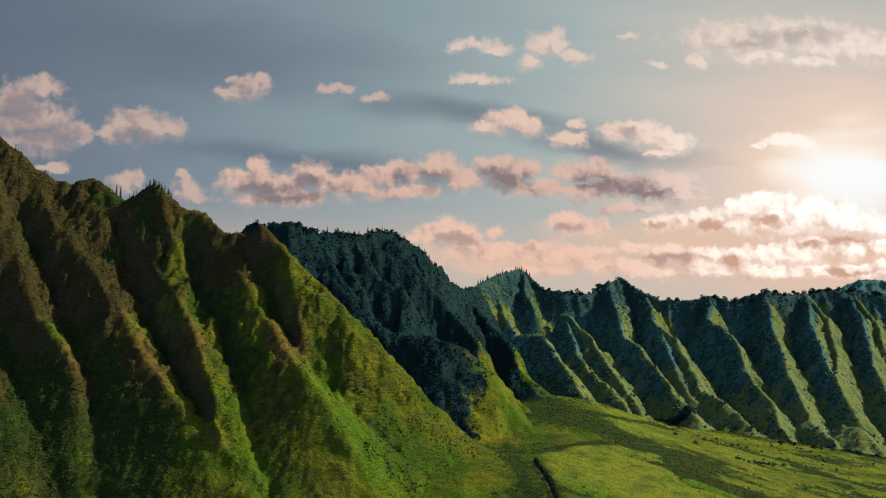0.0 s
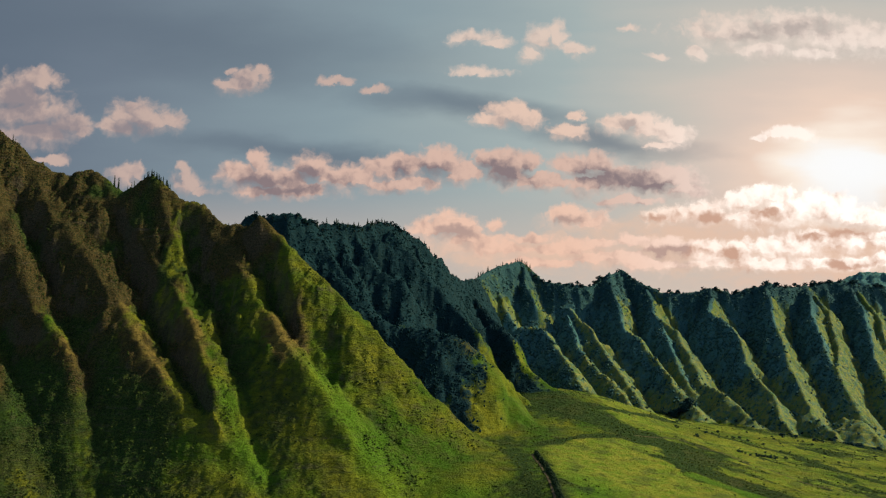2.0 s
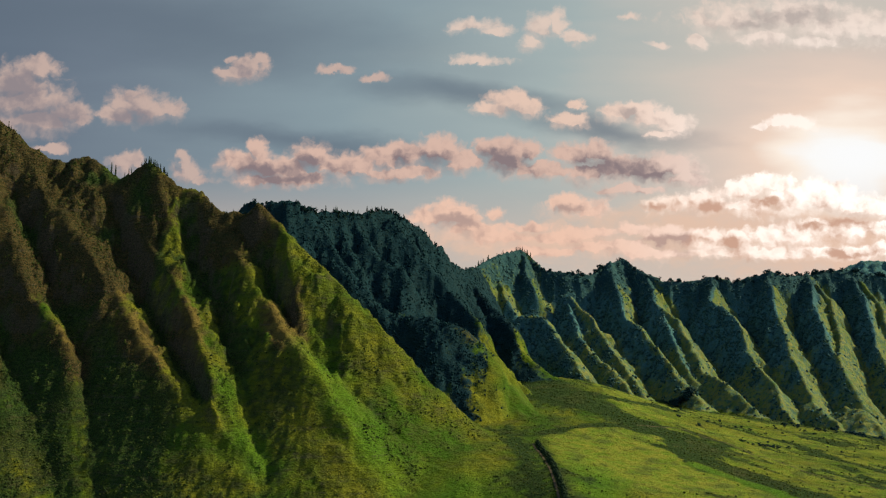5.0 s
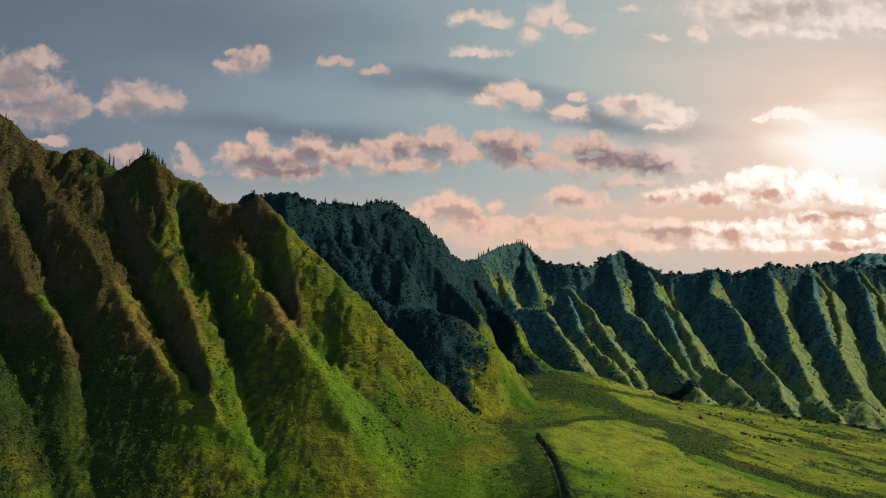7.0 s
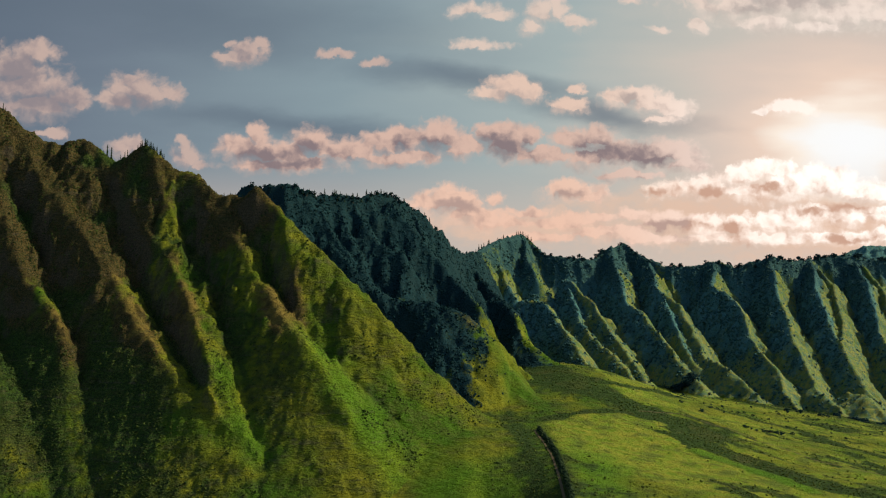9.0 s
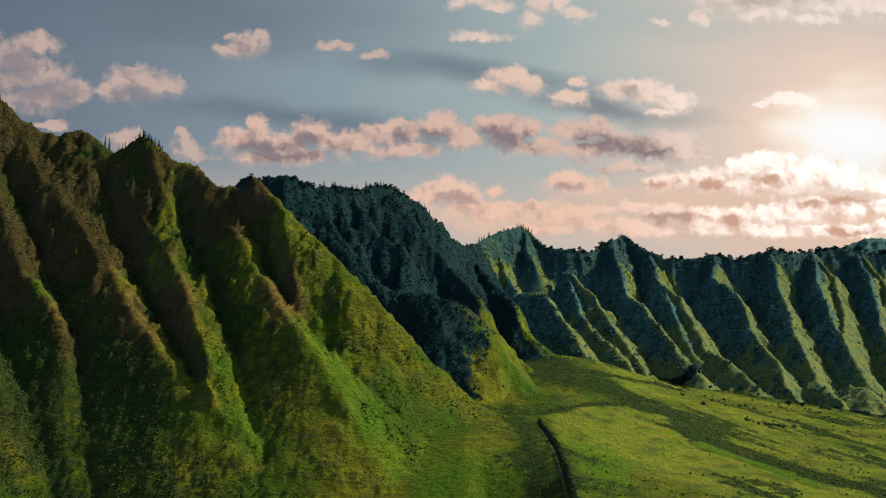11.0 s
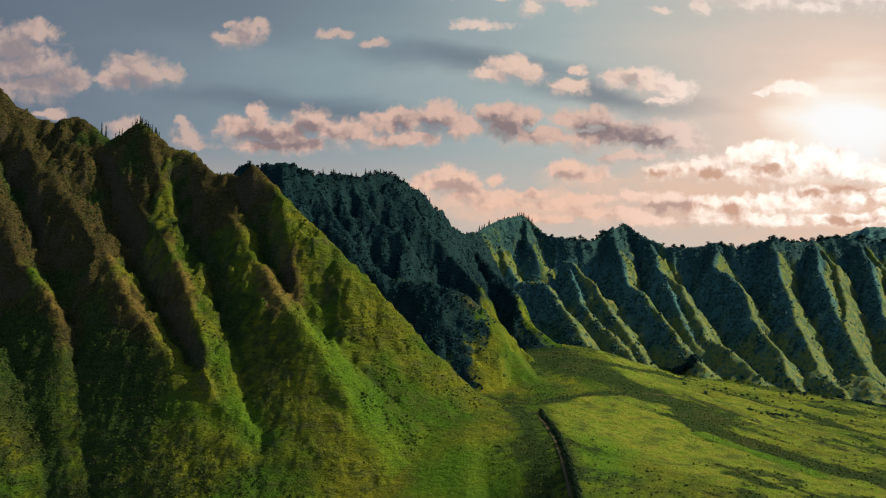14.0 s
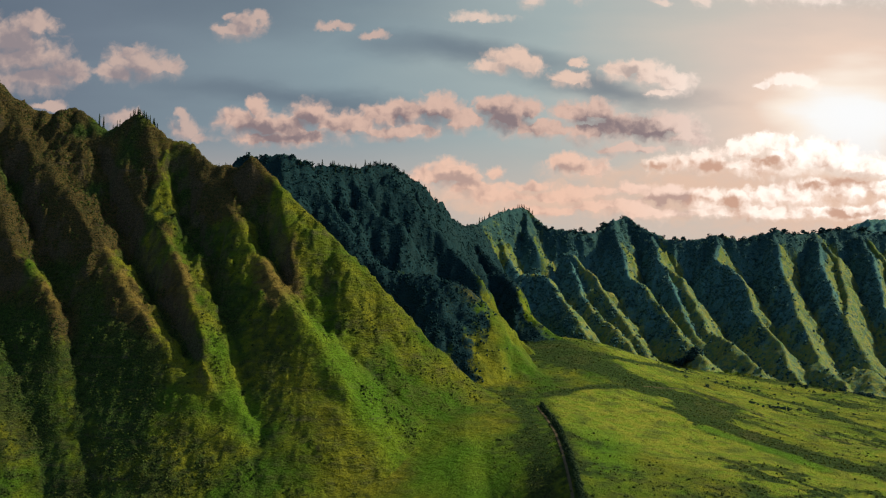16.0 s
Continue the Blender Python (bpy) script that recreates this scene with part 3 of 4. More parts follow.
def land(x, y):
    """Height, leading ridge (0 for the valley), distance from its crest and share of mountain, at arrays of places."""
    shape = x.shape
    x, y = x.ravel(), y.ravel()
    wx = x + 5 * fbm(x / 70, y / 70, 3, 5)
    wy = y + 5 * fbm(x / 70, y / 70, 3, 25)
    flute = 0.34 * fbm(x / 34, y / 34, 3, 11)
    best, owner, crest = np.full(x.shape, -1e9), np.zeros(x.shape, int), np.full(x.shape, 1e3)
    for number, (massif, steep, line, easy) in enumerate(RIDGES):
        if massif == NEAR:
            continue
        xs, ys = [p[0] for p in line], [p[1] for p in line]
        near = np.nonzero((x > min(xs) - 380) & (x < max(xs) + 380) & (y > min(ys) - 380) & (y < max(ys) + 380))[0]
        px, py = wx[near], wy[near]
        h, dist, arc, bite = np.full(px.shape, -1e9), np.full(px.shape, 1e3), np.zeros(px.shape), np.zeros(px.shape)
        run = 37.0 * number
        for (ax, ay, az), (bx, by, bz) in zip(line, line[1:]):
            dx, dy = bx - ax, by - ay
            length = math.hypot(dx, dy)
            ox, oy = px - ax, py - ay
            s = np.clip((ox * dx + oy * dy) / (length * length), 0, 1)
            d = np.hypot(ox - s * dx, oy - s * dy)
            low = np.where(dx * oy - dy * ox > 0, 0.85, easy)   # steep towards the valley head, easy the other way
            top = az + s * (bz - az)
            fall = low + (1.2 - low) * np.clip((top - 25) / 190, 0, 1)
            up = top - steep * fall * (np.sqrt(d * d + 2) - 1.4)
            win = up > h
            h, dist, bite = np.where(win, up, h), np.where(win, d, dist), np.where(win, fall, bite)
            arc = np.where(win, run + s * length, arc)
            run += length
        # ribs running down the flanks from the crest
        ribs = 0.30 * noise2(arc / 11, dist / 70, 301) + 0.16 * noise2(arc / 4.5, dist / 40, 303)
        if massif == MIDDLE:   # forest smooths the ribs; broad folds remain
            ribs = 0.16 * ribs + 0.40 * noise2(arc / 46, dist / 70, 305)
        h = h - bite * (flute[near] * np.minimum(dist, 22) + ribs * np.minimum(dist, 26))
        win = h > best[near]
        sel = near[win]
        best[sel], owner[sel], crest[sel] = h[win], number + 1, dist[win]
    # the near wall: its sheet with rills running down the slope and ravines in the gullies
    x0, x1, y0, y1 = WALL_BOX
    near = np.nonzero((x > x0) & (x < x1) & (y > y0) & (y < y1))[0]
    px, py, qx, qy = x[near], y[near], wx[near], wy[near]
    down, aside = 0.70 * qx - 0.72 * qy, 0.72 * qx + 0.70 * qy
    wall = wall_height(0.8 * px + 0.2 * qx, 0.8 * py + 0.2 * qy)
    high = np.clip((wall + 20) / 260, 0.12, 1)
    bed, reach, whose = np.full(px.shape, 1e3), np.full(px.shape, 1e3), np.ones(px.shape, int)
    for line in GULLIES:
        bed = np.minimum(bed, to_line(qx, qy, [p[:2] for p in line]))
    wall = wall - (1.5 + 3.0 * high) * np.exp(-(bed / 4.0) ** 2) - 4.0 * high * np.exp(-(bed / 11) ** 2)
    for number, (massif, steep, line, easy) in enumerate(RIDGES):
        if massif == NEAR:
            d = to_line(qx, qy, [p[:2] for p in line])
            whose, reach = np.where(d < reach, number + 1, whose), np.minimum(d, reach)
    rills = 2.6 * np.abs(noise2(aside / 15, down / 75, 401)) + 1.8 * np.abs(noise2(aside / 6.5, down / 40, 403)) + 3.0 * fbm(px / 45, py / 45, 2, 405)
    pits = np.clip(fbm(px / 38, py / 38, 3, 411) + 0.35 * np.clip((-px - 250) / 150, 0, 1) - 0.25, 0, 1) * np.clip((wall - 90) / 120, 0, 1)
    wall = wall - high * np.clip(reach / 14, 0.15, 1) * rills - 13 * pits * np.clip(reach / 18, 0, 1)
    win = wall > best[near]
    sel = near[win]
    best[sel], owner[sel], crest[sel] = wall[win], whose[win], reach[win]
    floor = valley(x, y) + 1.5 * fbm(x / 60, y / 60, 4, 41)
    owner = np.where(best > floor, owner, 0)
    k = 8.0 + 8.0 * np.clip((y - 1350) / 150, 0, 1)
    q = np.clip(0.5 + 0.5 * (best - floor) / k, 0, 1)
    z = floor + (np.maximum(best, -500) - floor) * q + k * q * (1 - q)
    rough = np.clip(0.3 + (y - 600) / 700, 0, 1)
    bump = 2.2 * rough * fbm(x / 13, y / 13, 3, 71) + 1.1 * fbm(x / 4.5, y / 4.5, 2, 81)
    z = z + 2.2 * noise2(z / 11 + 1.5 * fbm(x / 60, y / 60, 2, 91), (x - y) / 140, 95) * q
    terrace = np.clip(0.40 + 0.9 * fbm(x / 50, y / 50, 2, 97), 0, 1) * np.clip((z + 20) / 120, 0.25, 1) * (x < 60 + 0 * y) * (y < 1290)
    z = z + 3.0 * terrace * np.clip(crest / 12, 0.15, 1) * noise2(z / 5.5 + 0.8 * fbm(x / 25, y / 25, 2, 98), (x - y) / 34, 99) * q
    craggy = np.clip((z - 25) / 170, 0, 1) * np.clip(crest / 14, 0.15, 1) * q
    z = z + craggy * (14.0 * (np.abs(fbm(x / 26, y / 26, 3, 201)) - 0.4) + 6.5 * (np.abs(fbm(x / 8, y / 8, 2, 211)) - 0.4))
    return [item.reshape(shape) for item in (z + bump * (0.25 + 0.75 * q), owner, crest, q)]

def ground_at(x, y):
    """Height of the finished ground below a place, from the grid."""
    r = min(max(int(np.searchsorted(v, y)) - 1, 0), len(v) - 2)
    f = (y - v[r]) / (v[r + 1] - v[r])
    across = x / max(y, 420)
    c = min(max(int(np.searchsorted(u, across)) - 1, 0), len(u) - 2)
    g = (across - u[c]) / (u[c + 1] - u[c])
    return float((gz[r, c] * (1 - g) + gz[r, c + 1] * g) * (1 - f) + (gz[r + 1, c] * (1 - g) + gz[r + 1, c + 1] * g) * f)

# what grows where on the valley floor
HEDGE = [(95, 938), (98, 901), (101, 838), (98, 767), (94, 697), (90, 637)]
TRACK = [(56, 980), (97, 974), (130, 999), (163, 1022), (196, 1035), (219, 1023)]
SCRUB_BAND = [(125, 1251), (146, 1125), (206, 1086), (244, 1028), (262, 938), (279, 903), (310, 844), (368, 789)]
LANE = [(217, 1046), (268, 1072), (321, 1038), (368, 923), (415, 886)]
BRAKE = [(187, 1164), (230, 1173), (310, 1238), (377, 1217), (429, 1160), (442, 1031), (466, 995)]
GREEN_STRIP = [(248, 911), (283, 853), (311, 796)]

u = np.concatenate([-np.geomspace(4.0, 0.58, 30), np.linspace(-0.56, 0.56, 560), np.geomspace(0.58, 4.0, 30)])
v = np.concatenate([np.linspace(-600, 480, 24), 500 * np.exp(np.arange(0, math.log(3500 / 500), 0.0023)), np.geomspace(3550, 5000, 12)])
gx = u[None, :] * np.maximum(v, 420)[:, None]
gy = np.repeat(v[:, None], len(u), 1)
gz, gown, gcrest, gq = land(gx, gy)
gmassif = np.array([0] + [r[0] for r in RIDGES])[gown]
smooth = gz
for axis in (0, 1):
    total = np.cumsum(np.concatenate([np.repeat(np.take(smooth, [0], axis), 6, axis), smooth, np.repeat(np.take(smooth, [-1], axis), 5, axis)], axis), axis)
    smooth = (np.take(total, np.arange(11, total.shape[axis]), axis) - np.take(total, np.arange(0, total.shape[axis] - 11), axis)) / 11
sunward = np.clip(0.5 - 1.1 * np.gradient(smooth, axis=1) / np.gradient(gx, axis=1), 0, 1)   # sun-facing side, kept grassy; scrub and painted shade go on the other

# plant cover: trees in gullies, on the middle massif and high on the far cliffs; pasture on the floor
gbed = np.full(gx.shape, 1e3)
on_wall = gmassif == NEAR
for line in GULLIES:
    gbed[on_wall] = np.minimum(gbed[on_wall], to_line(gx[on_wall], gy[on_wall], [p[:2] for p in line]))
patch = fbm(gx / 55, gy / 55, 4, 131)
# near wall: extra cover towards -x is scrub plus shade put into colour
gwood_shade = np.select([gmassif == NEAR, gmassif == MIDDLE, gmassif == FAR, gmassif == HILL],
                  [0.06 + np.clip((gcrest - 10) / 45, 0, 0.4) * np.clip((gz - 30) / 140, 0.2, 1) + np.clip((gz - 130) / 700, 0, 0.2) + 0.22 * np.clip((-gx - 150) / 170, 0, 1) + 0.16 * np.clip((gz - 120) / 100, 0, 1) + 0.42 * np.clip(0.62 - sunward, 0, 0.6) + 0.22 * np.clip((-gx - 190) / 80, 0, 1) * np.clip((140 - gz) / 80, 0, 1) + (0.12 + 0.25 * np.clip(gz / 120, 0, 1)) * np.clip(1 - gbed / 8, 0, 1) + 0.24 * np.clip((-gx - 330) / 100, 0, 1), 0.95 - np.clip((190 - gz) / 110, 0, 0.95) * np.clip(1.6 * sunward - 0.5, 0, 1),
                   0.95 - 1.05 * sunward + np.clip((gz - 150) / 190, -0.2, 0.8) - 0.5 * np.clip((100 - gz) / 90, 0, 1), 0.9 + 0 * gz], 0.05) + 0.22 * patch
wobble = 6 * fbm(gx / 25, gy / 25, 3, 151)
for line, width, much in ((SCRUB_BAND, 40, 0.52), (BRAKE, 16, 0.80), (TRACK, 7, 0.6), ([(74, 960), (78, 880), (78, 800), (70, 690)], 15, 0.42), (LANE, 3.5, 0.5), (HEDGE, 6, 0.5)):
    gwood_shade = np.maximum(gwood_shade, much * np.clip(1.3 - np.abs(to_line(gx, gy, line) + wobble) / width, 0, 1))
# dry crests; on the far cliffs the tone also paints sunlight along them
gdry_lit = np.clip((22 - gcrest) / 16, 0, 1) * np.clip(0.35 + 0.6 * patch + 0.45 * np.clip((-gx - 120) / 150, 0, 1), 0, 1) * np.clip((gz - 50) / 80, 0, 1) * np.where(gmassif == NEAR, 1, 0.85)
gdry_lit = np.clip(gdry_lit + 1.0 * np.clip((-gx - 230) / 150, 0, 1) * np.clip((gz - 80) / 120, 0, 1) * np.clip(0.55 + 0.9 * patch, 0, 1), 0, 1)
band_x = np.interp(gy, [y for x, y in SCRUB_BAND[::-1]], [x for x, y in SCRUB_BAND[::-1]])
hedge_x = np.interp(gy, [y for x, y in HEDGE[::-1]], [x for x, y in HEDGE[::-1]])
track_y = np.interp(gx, [x for x, y in TRACK], [y for x, y in TRACK])
inner = np.clip((gx - hedge_x - 7 + wobble) / 8, 0, 1) * np.clip((track_y - 6 - gy + wobble) / 8, 0, 1) * np.clip((band_x - 12 - gx + wobble) / 8, 0, 1)
outer = np.clip((gx - np.maximum(band_x + 14, 205) + wobble) / 10, 0, 1) * np.clip(1.15 - np.maximum(gy - 1300, 0) / 500, 0, 1) * np.clip(0.75 + 0.8 * patch, 0, 1)
inner = inner * np.clip(1.0 - 1.5 * np.clip((845 - gy) / 60 - (gx - 130) / 50, 0, 1), 0.1, 1)
gfield = np.clip((1 - gq) * 1.4, 0, 1) * np.maximum(inner, outer)
gfield = gfield * np.clip((to_line(gx, gy, GREEN_STRIP) - 9 + 0.4 * wobble) / 4, 0, 1)
glush = np.clip(1.3 - (to_line(gx, gy, GREEN_STRIP) + 0.5 * wobble) / 10, 0, 1)
glush = np.maximum(glush, (gmassif == 0) * np.clip(1.2 - np.hypot((gx - 127) / 33, (gy - 775) / 95) + 0.3 * patch, 0, 1))
glush = np.maximum(glush, 0.75 * np.clip(1.3 - np.hypot((gx - 25) / 60, (gy - 760) / 110) + 0.5 * patch, 0, 1))
glush = np.maximum(glush, 0.8 * (gmassif == NEAR) * np.clip(1.3 - to_line(gx, gy, [(-129, 945), (-73, 870), (-23, 820), (8, 790), (30, 750)]) / 26 + 0.3 * patch, 0, 1))
glush = np.maximum(glush, 0.8 * (gmassif == NEAR) * np.clip(1.2 - to_line(gx, gy, [(-222, 930), (-196, 888), (-174, 862)]) / 15 + 0.3 * patch, 0, 1))
gwood_shade = gwood_shade + (gmassif == 0) * (gx > 215) * np.clip(1.1 * patch - 0.25 + 0.3 * np.clip((gx - 0.36 * gy) / 60, 0, 1), 0, 0.32)
gwood_shade = (gwood_shade + np.where((gmassif == 0) & (gx > 60) & (gfield < 0.3), 0.10, 0) + (gmassif == 0) * (gx > 40) * 0.26 * np.clip(1 - 1.4 * np.maximum(inner, outer), 0, 1)) * (1 - 0.9 * np.clip(1.3 - to_line(gx, gy, GREEN_STRIP) / 10, 0, 1))
across, flow = (0.88 * gx + 0.47 * gy) / 17, (0.47 * gx - 0.88 * gy) / 150
bands = fbm(across + 0.8 * patch, flow, 3, 181)
gwood_shade = gwood_shade + (gmassif == 0) * (gx > 190) * (glush < 0.4) * (0.50 * np.clip((bands - 0.18) / 0.35, 0, 1) * np.clip((gx - 0.20 * gy) / 60, 0.2, 1) + 0.20 * np.clip((gy - 1330) / 200, 0, 1))
gwood_shade = gwood_shade + inner * 0.22 * np.clip((fbm(gx / 16, gy / 16, 3, 185) - 0.30) / 0.3, 0, 1)
ghaze_shade = np.select([gmassif == MIDDLE, gmassif == FAR, gmassif == HILL], [0.5, 0.95 - 0.28 * np.clip((gz - 190) / 90, 0, 1), 1.0], 0.0)   # 0.5 picks the peak's painted shade, above that the painted haze blue

def fill_mesh(name, co, faces, corners, mat):
    """A mesh from arrays: co (n, 3) and faces (m, corners)."""
    me = bpy.data.meshes.new(name)
    me.vertices.add(len(co))
    me.vertices.foreach_set("co", np.ascontiguousarray(co, dtype=np.float32).ravel())
    me.loops.add(faces.size)
    me.loops.foreach_set("vertex_index", faces.astype(np.int32).ravel())
    me.polygons.add(len(faces))
    me.polygons.foreach_set("loop_start", np.arange(len(faces), dtype=np.int32) * corners)
    me.materials.append(mat)
    return me

def sheet(name, mask):
    """One piece of the land: the grid's cells in mask."""
    rows, cols = np.nonzero(mask)
    n = len(u)
    quads = np.stack([rows * n + cols, rows * n + cols + 1, (rows + 1) * n + cols + 1, (rows + 1) * n + cols], 1)
    used, idx = np.unique(quads, return_inverse=True)
    me = fill_mesh(name, np.stack([gx.ravel()[used], gy.ravel()[used], gz.ravel()[used]], 1), idx.reshape(-1, 4), 4, land_mat)
    for key, values in (("dry", gdry_lit), ("wood_shade", gwood_shade), ("field", gfield), ("lush", glush), ("haze_shade", ghaze_shade)):
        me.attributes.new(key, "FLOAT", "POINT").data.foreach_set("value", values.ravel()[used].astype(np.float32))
    me.update(calc_edges=True)
    me.shade_smooth()
    return new(name, me)

def joined(mask):
    """The connected patches of a mask, each as a list of (row, first, past the last)."""
    runs, parent = [], []
    def root(k):
        while parent[k] != k:
            k = parent[k]
        return k
    before = []
    for r in np.nonzero(mask.any(1))[0]:
        edges = np.flatnonzero(np.diff(np.concatenate([[0], mask[r].astype(np.int8), [0]])))
        now = []
        for a, b in zip(edges[::2], edges[1::2]):
            k = len(runs)
            runs.append((r, a, b))
            parent.append(k)
            now.append(k)
            for j in before:
                if runs[j][0] == r - 1 and runs[j][1] <= b and runs[j][2] >= a:
                    parent[root(j)] = root(k)
        before = now
    groups = {}
    for k, item in enumerate(runs):
        groups.setdefault(root(k), []).append(item)
    return sorted(groups.values(), key=lambda g: -sum(b - a for r, a, b in g))

# small islands of one ridge in another go over to that other
cell = gown[:-1, :-1].copy()
for sweep in range(2):
    for number in range(len(RIDGES) + 1):
        for patch_runs in joined(cell == number)[1:]:
            if sum(b - a for r, a, b in patch_runs) < 900:
                for r, a, b in patch_runs:
                    cell[r, a:b] = cell[r, a - 1] if a > 0 else cell[r, min(b, cell.shape[1] - 1)]
tagged(sheet("ground", cell == 0), "yellow-green pasture and dark scrub on the valley floor", "ground", kind="structure")
for massif, name, label, category in (
        (NEAR, "mountain_wall", "steep green grassy mountain wall with dry brown spur crests", "mountain"),
        (MIDDLE, "wooded_peak", "dark forested peak with deep shaded gullies", "mountain"),
        (FAR, "cliff_range", "fluted green cliffs with sunlit knife-edge spurs above the valley", "mountain"),
        (HILL, "distant_hill", "rounded dark wooded hill far behind the cliffs", "hill")):
    thing = tagged(new(name), label, category)
    for number, (owner, steep, line, easy) in enumerate(RIDGES):
        if owner != massif:
            continue
        for patch_runs in joined(cell == number + 1):
            mask = np.zeros(cell.shape, bool)
            for r, a, b in patch_runs:
                mask[r, a:b] = True
            sheet("summit_ridge" if line[0][2] > 250 and abs(line[-1][2] - line[0][2]) < 280 and len(line) > 7 else "spur", mask).parent = thing

# ---- plants ----
rng = np.random.default_rng(7)
PHI = (1 + 5 ** 0.5) / 2
ICO = np.array([(-1, PHI, 0), (1, PHI, 0), (-1, -PHI, 0), (1, -PHI, 0), (0, -1, PHI), (0, 1, PHI), (0, -1, -PHI), (0, 1, -PHI), (PHI, 0, -1), (PHI, 0, 1), (-PHI, 0, -1), (-PHI, 0, 1)]) / 1.9
ICO_FACES = np.array([(0, 11, 5), (0, 5, 1), (0, 1, 7), (0, 7, 10), (0, 10, 11), (1, 5, 9), (5, 11, 4), (11, 10, 2), (10, 7, 6), (7, 1, 8), (3, 9, 4), (3, 4, 2), (3, 2, 6), (3, 6, 8), (3, 8, 9), (4, 9, 5), (2, 4, 11), (6, 2, 10), (8, 6, 7), (9, 8, 1)])

def clumps(name, places, radii, mat, tall=0.85, sink=0.3):
    """Many small uneven bushes in one mesh."""
    n = len(places)
    shape = ICO[None] * (1 + 0.35 * rng.standard_normal((n, 12, 1)))
    turn = rng.uniform(0, 2 * math.pi, n)
    c, s = np.cos(turn)[:, None], np.sin(turn)[:, None]
    co = np.stack([shape[:, :, 0] * c - shape[:, :, 1] * s, shape[:, :, 0] * s + shape[:, :, 1] * c, shape[:, :, 2] * tall], 2)
    co = co * (radii[:, None, None] * rng.uniform(0.75, 1.25, (n, 1, 3))) + places[:, None, :]
    co[:, :, 2] += (radii * (tall - sink))[:, None]
    faces = (ICO_FACES[None] + 12 * np.arange(n)[:, None, None]).reshape(-1, 3)
    me = fill_mesh(name, co.reshape(-1, 3), faces, 3, mat)
    me.update(calc_edges=True)
    me.shade_smooth()
    return new(name, me)

OCTA = np.array([(1, 0, 0), (0, 1, 0), (-1, 0, 0), (0, -1, 0), (0, 0, 1), (0, 0, -1)], float)
OCTA_FACES = np.array([(0, 1, 4), (1, 2, 4), (2, 3, 4), (3, 0, 4), (1, 0, 5), (2, 1, 5), (3, 2, 5), (0, 3, 5)])

def tufts(name, cells, radii, tall=0.8):
    """Grass tufts and low plants standing out of the turf, in the turf's own cover."""
    places, pick = cells
    n = len(places)
    shape = OCTA[None] * (1 + 0.30 * rng.standard_normal((n, 6, 1)))
    turn = rng.uniform(0, 2 * math.pi, n)
    c, s = np.cos(turn)[:, None], np.sin(turn)[:, None]
    co = np.stack([shape[:, :, 0] * c - shape[:, :, 1] * s, shape[:, :, 0] * s + shape[:, :, 1] * c, shape[:, :, 2] * tall], 2)
    co = co * radii[:, None, None] + places[:, None, :]
    faces = (OCTA_FACES[None] + 6 * np.arange(n)[:, None, None]).reshape(-1, 3)
    me = fill_mesh(name, co.reshape(-1, 3), faces, 3, land_mat)
    for key, values in (("dry", gdry_lit), ("wood_shade", gwood_shade), ("field", gfield), ("lush", glush), ("haze_shade", ghaze_shade)):
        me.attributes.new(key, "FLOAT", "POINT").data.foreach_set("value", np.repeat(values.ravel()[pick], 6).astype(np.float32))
    me.update(calc_edges=True)
    return new(name, me)

def scatter(count, weight, cells=False):
    """Places on the land, drawn by a weight per grid point."""
    p = np.clip(weight, 0, None).ravel()
    pick = rng.choice(p.size, count, p=p / p.sum())
    r, c = pick // len(u), pick % len(u)
    dx, dy = gx[r, np.minimum(c + 1, len(u) - 1)] - gx[r, c], np.where(r + 1 < len(v), gy[np.minimum(r + 1, len(v) - 1), c] - gy[r, c], 0)
    ox, oy = rng.uniform(0, 1, count), rng.uniform(0, 1, count)
    r1, c1 = np.minimum(r + 1, len(v) - 1), np.minimum(c + 1, len(u) - 1)
    z = (gz[r, c] * (1 - ox) + gz[r, c1] * ox) * (1 - oy) + (gz[r1, c] * (1 - ox) + gz[r1, c1] * ox) * oy
    where = np.stack([gx[r, c] + ox * dx, gy[r, c] + oy * dy, z], 1)
    return (where, pick) if cells else where

seen = (np.abs(gx) < 0.53 * (gy + 40)) & (gy > 600) & (gy < 3100)
fine_patch = fbm(gx / 14, gy / 14, 3, 171)
dense = np.clip(gwood_shade + 0.35 * fine_patch, 0.02, 1) ** 2 * seen
p = scatter(18000, (dense + 0.22 * seen * np.clip(0.3 + fine_patch, 0, 1) ** 2) * (gmassif == NEAR) * np.clip((gcrest - 3) / 10, 0.1, 1))
tagged(clumps("scrub", p, rng.uniform(0.4, 1.2, len(p)), scrub_mat), "low green scrub dotted over the grassy wall", "scrub", kind="stuff")
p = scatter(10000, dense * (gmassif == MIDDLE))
tagged(clumps("forest", p, rng.uniform(0.7, 1.4, len(p)), shaded_forest_mat, 1.15, 0.6), "dense dark forest on the shaded peak", "forest", kind="stuff")
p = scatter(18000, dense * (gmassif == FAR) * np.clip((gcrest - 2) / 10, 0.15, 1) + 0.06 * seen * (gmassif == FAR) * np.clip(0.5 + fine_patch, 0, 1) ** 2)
tagged(clumps("cliff_forest", p, rng.uniform(1.1, 2.9, len(p)), hazed_cliff_mat, 1.0, 0.5), "dark green trees and scrub clinging to the cliffs", "forest", kind="stuff")
p = scatter(5200, np.clip(gwood_shade - 0.22 + 0.10 * fine_patch, 0.0006, 1) * seen * (gmassif == 0))
tagged(clumps("valley_scrub", p, rng.uniform(0.4, 1.1, len(p)), bush_mat, 0.8), "olive bushes in bands across the pasture", "scrub", kind="stuff")

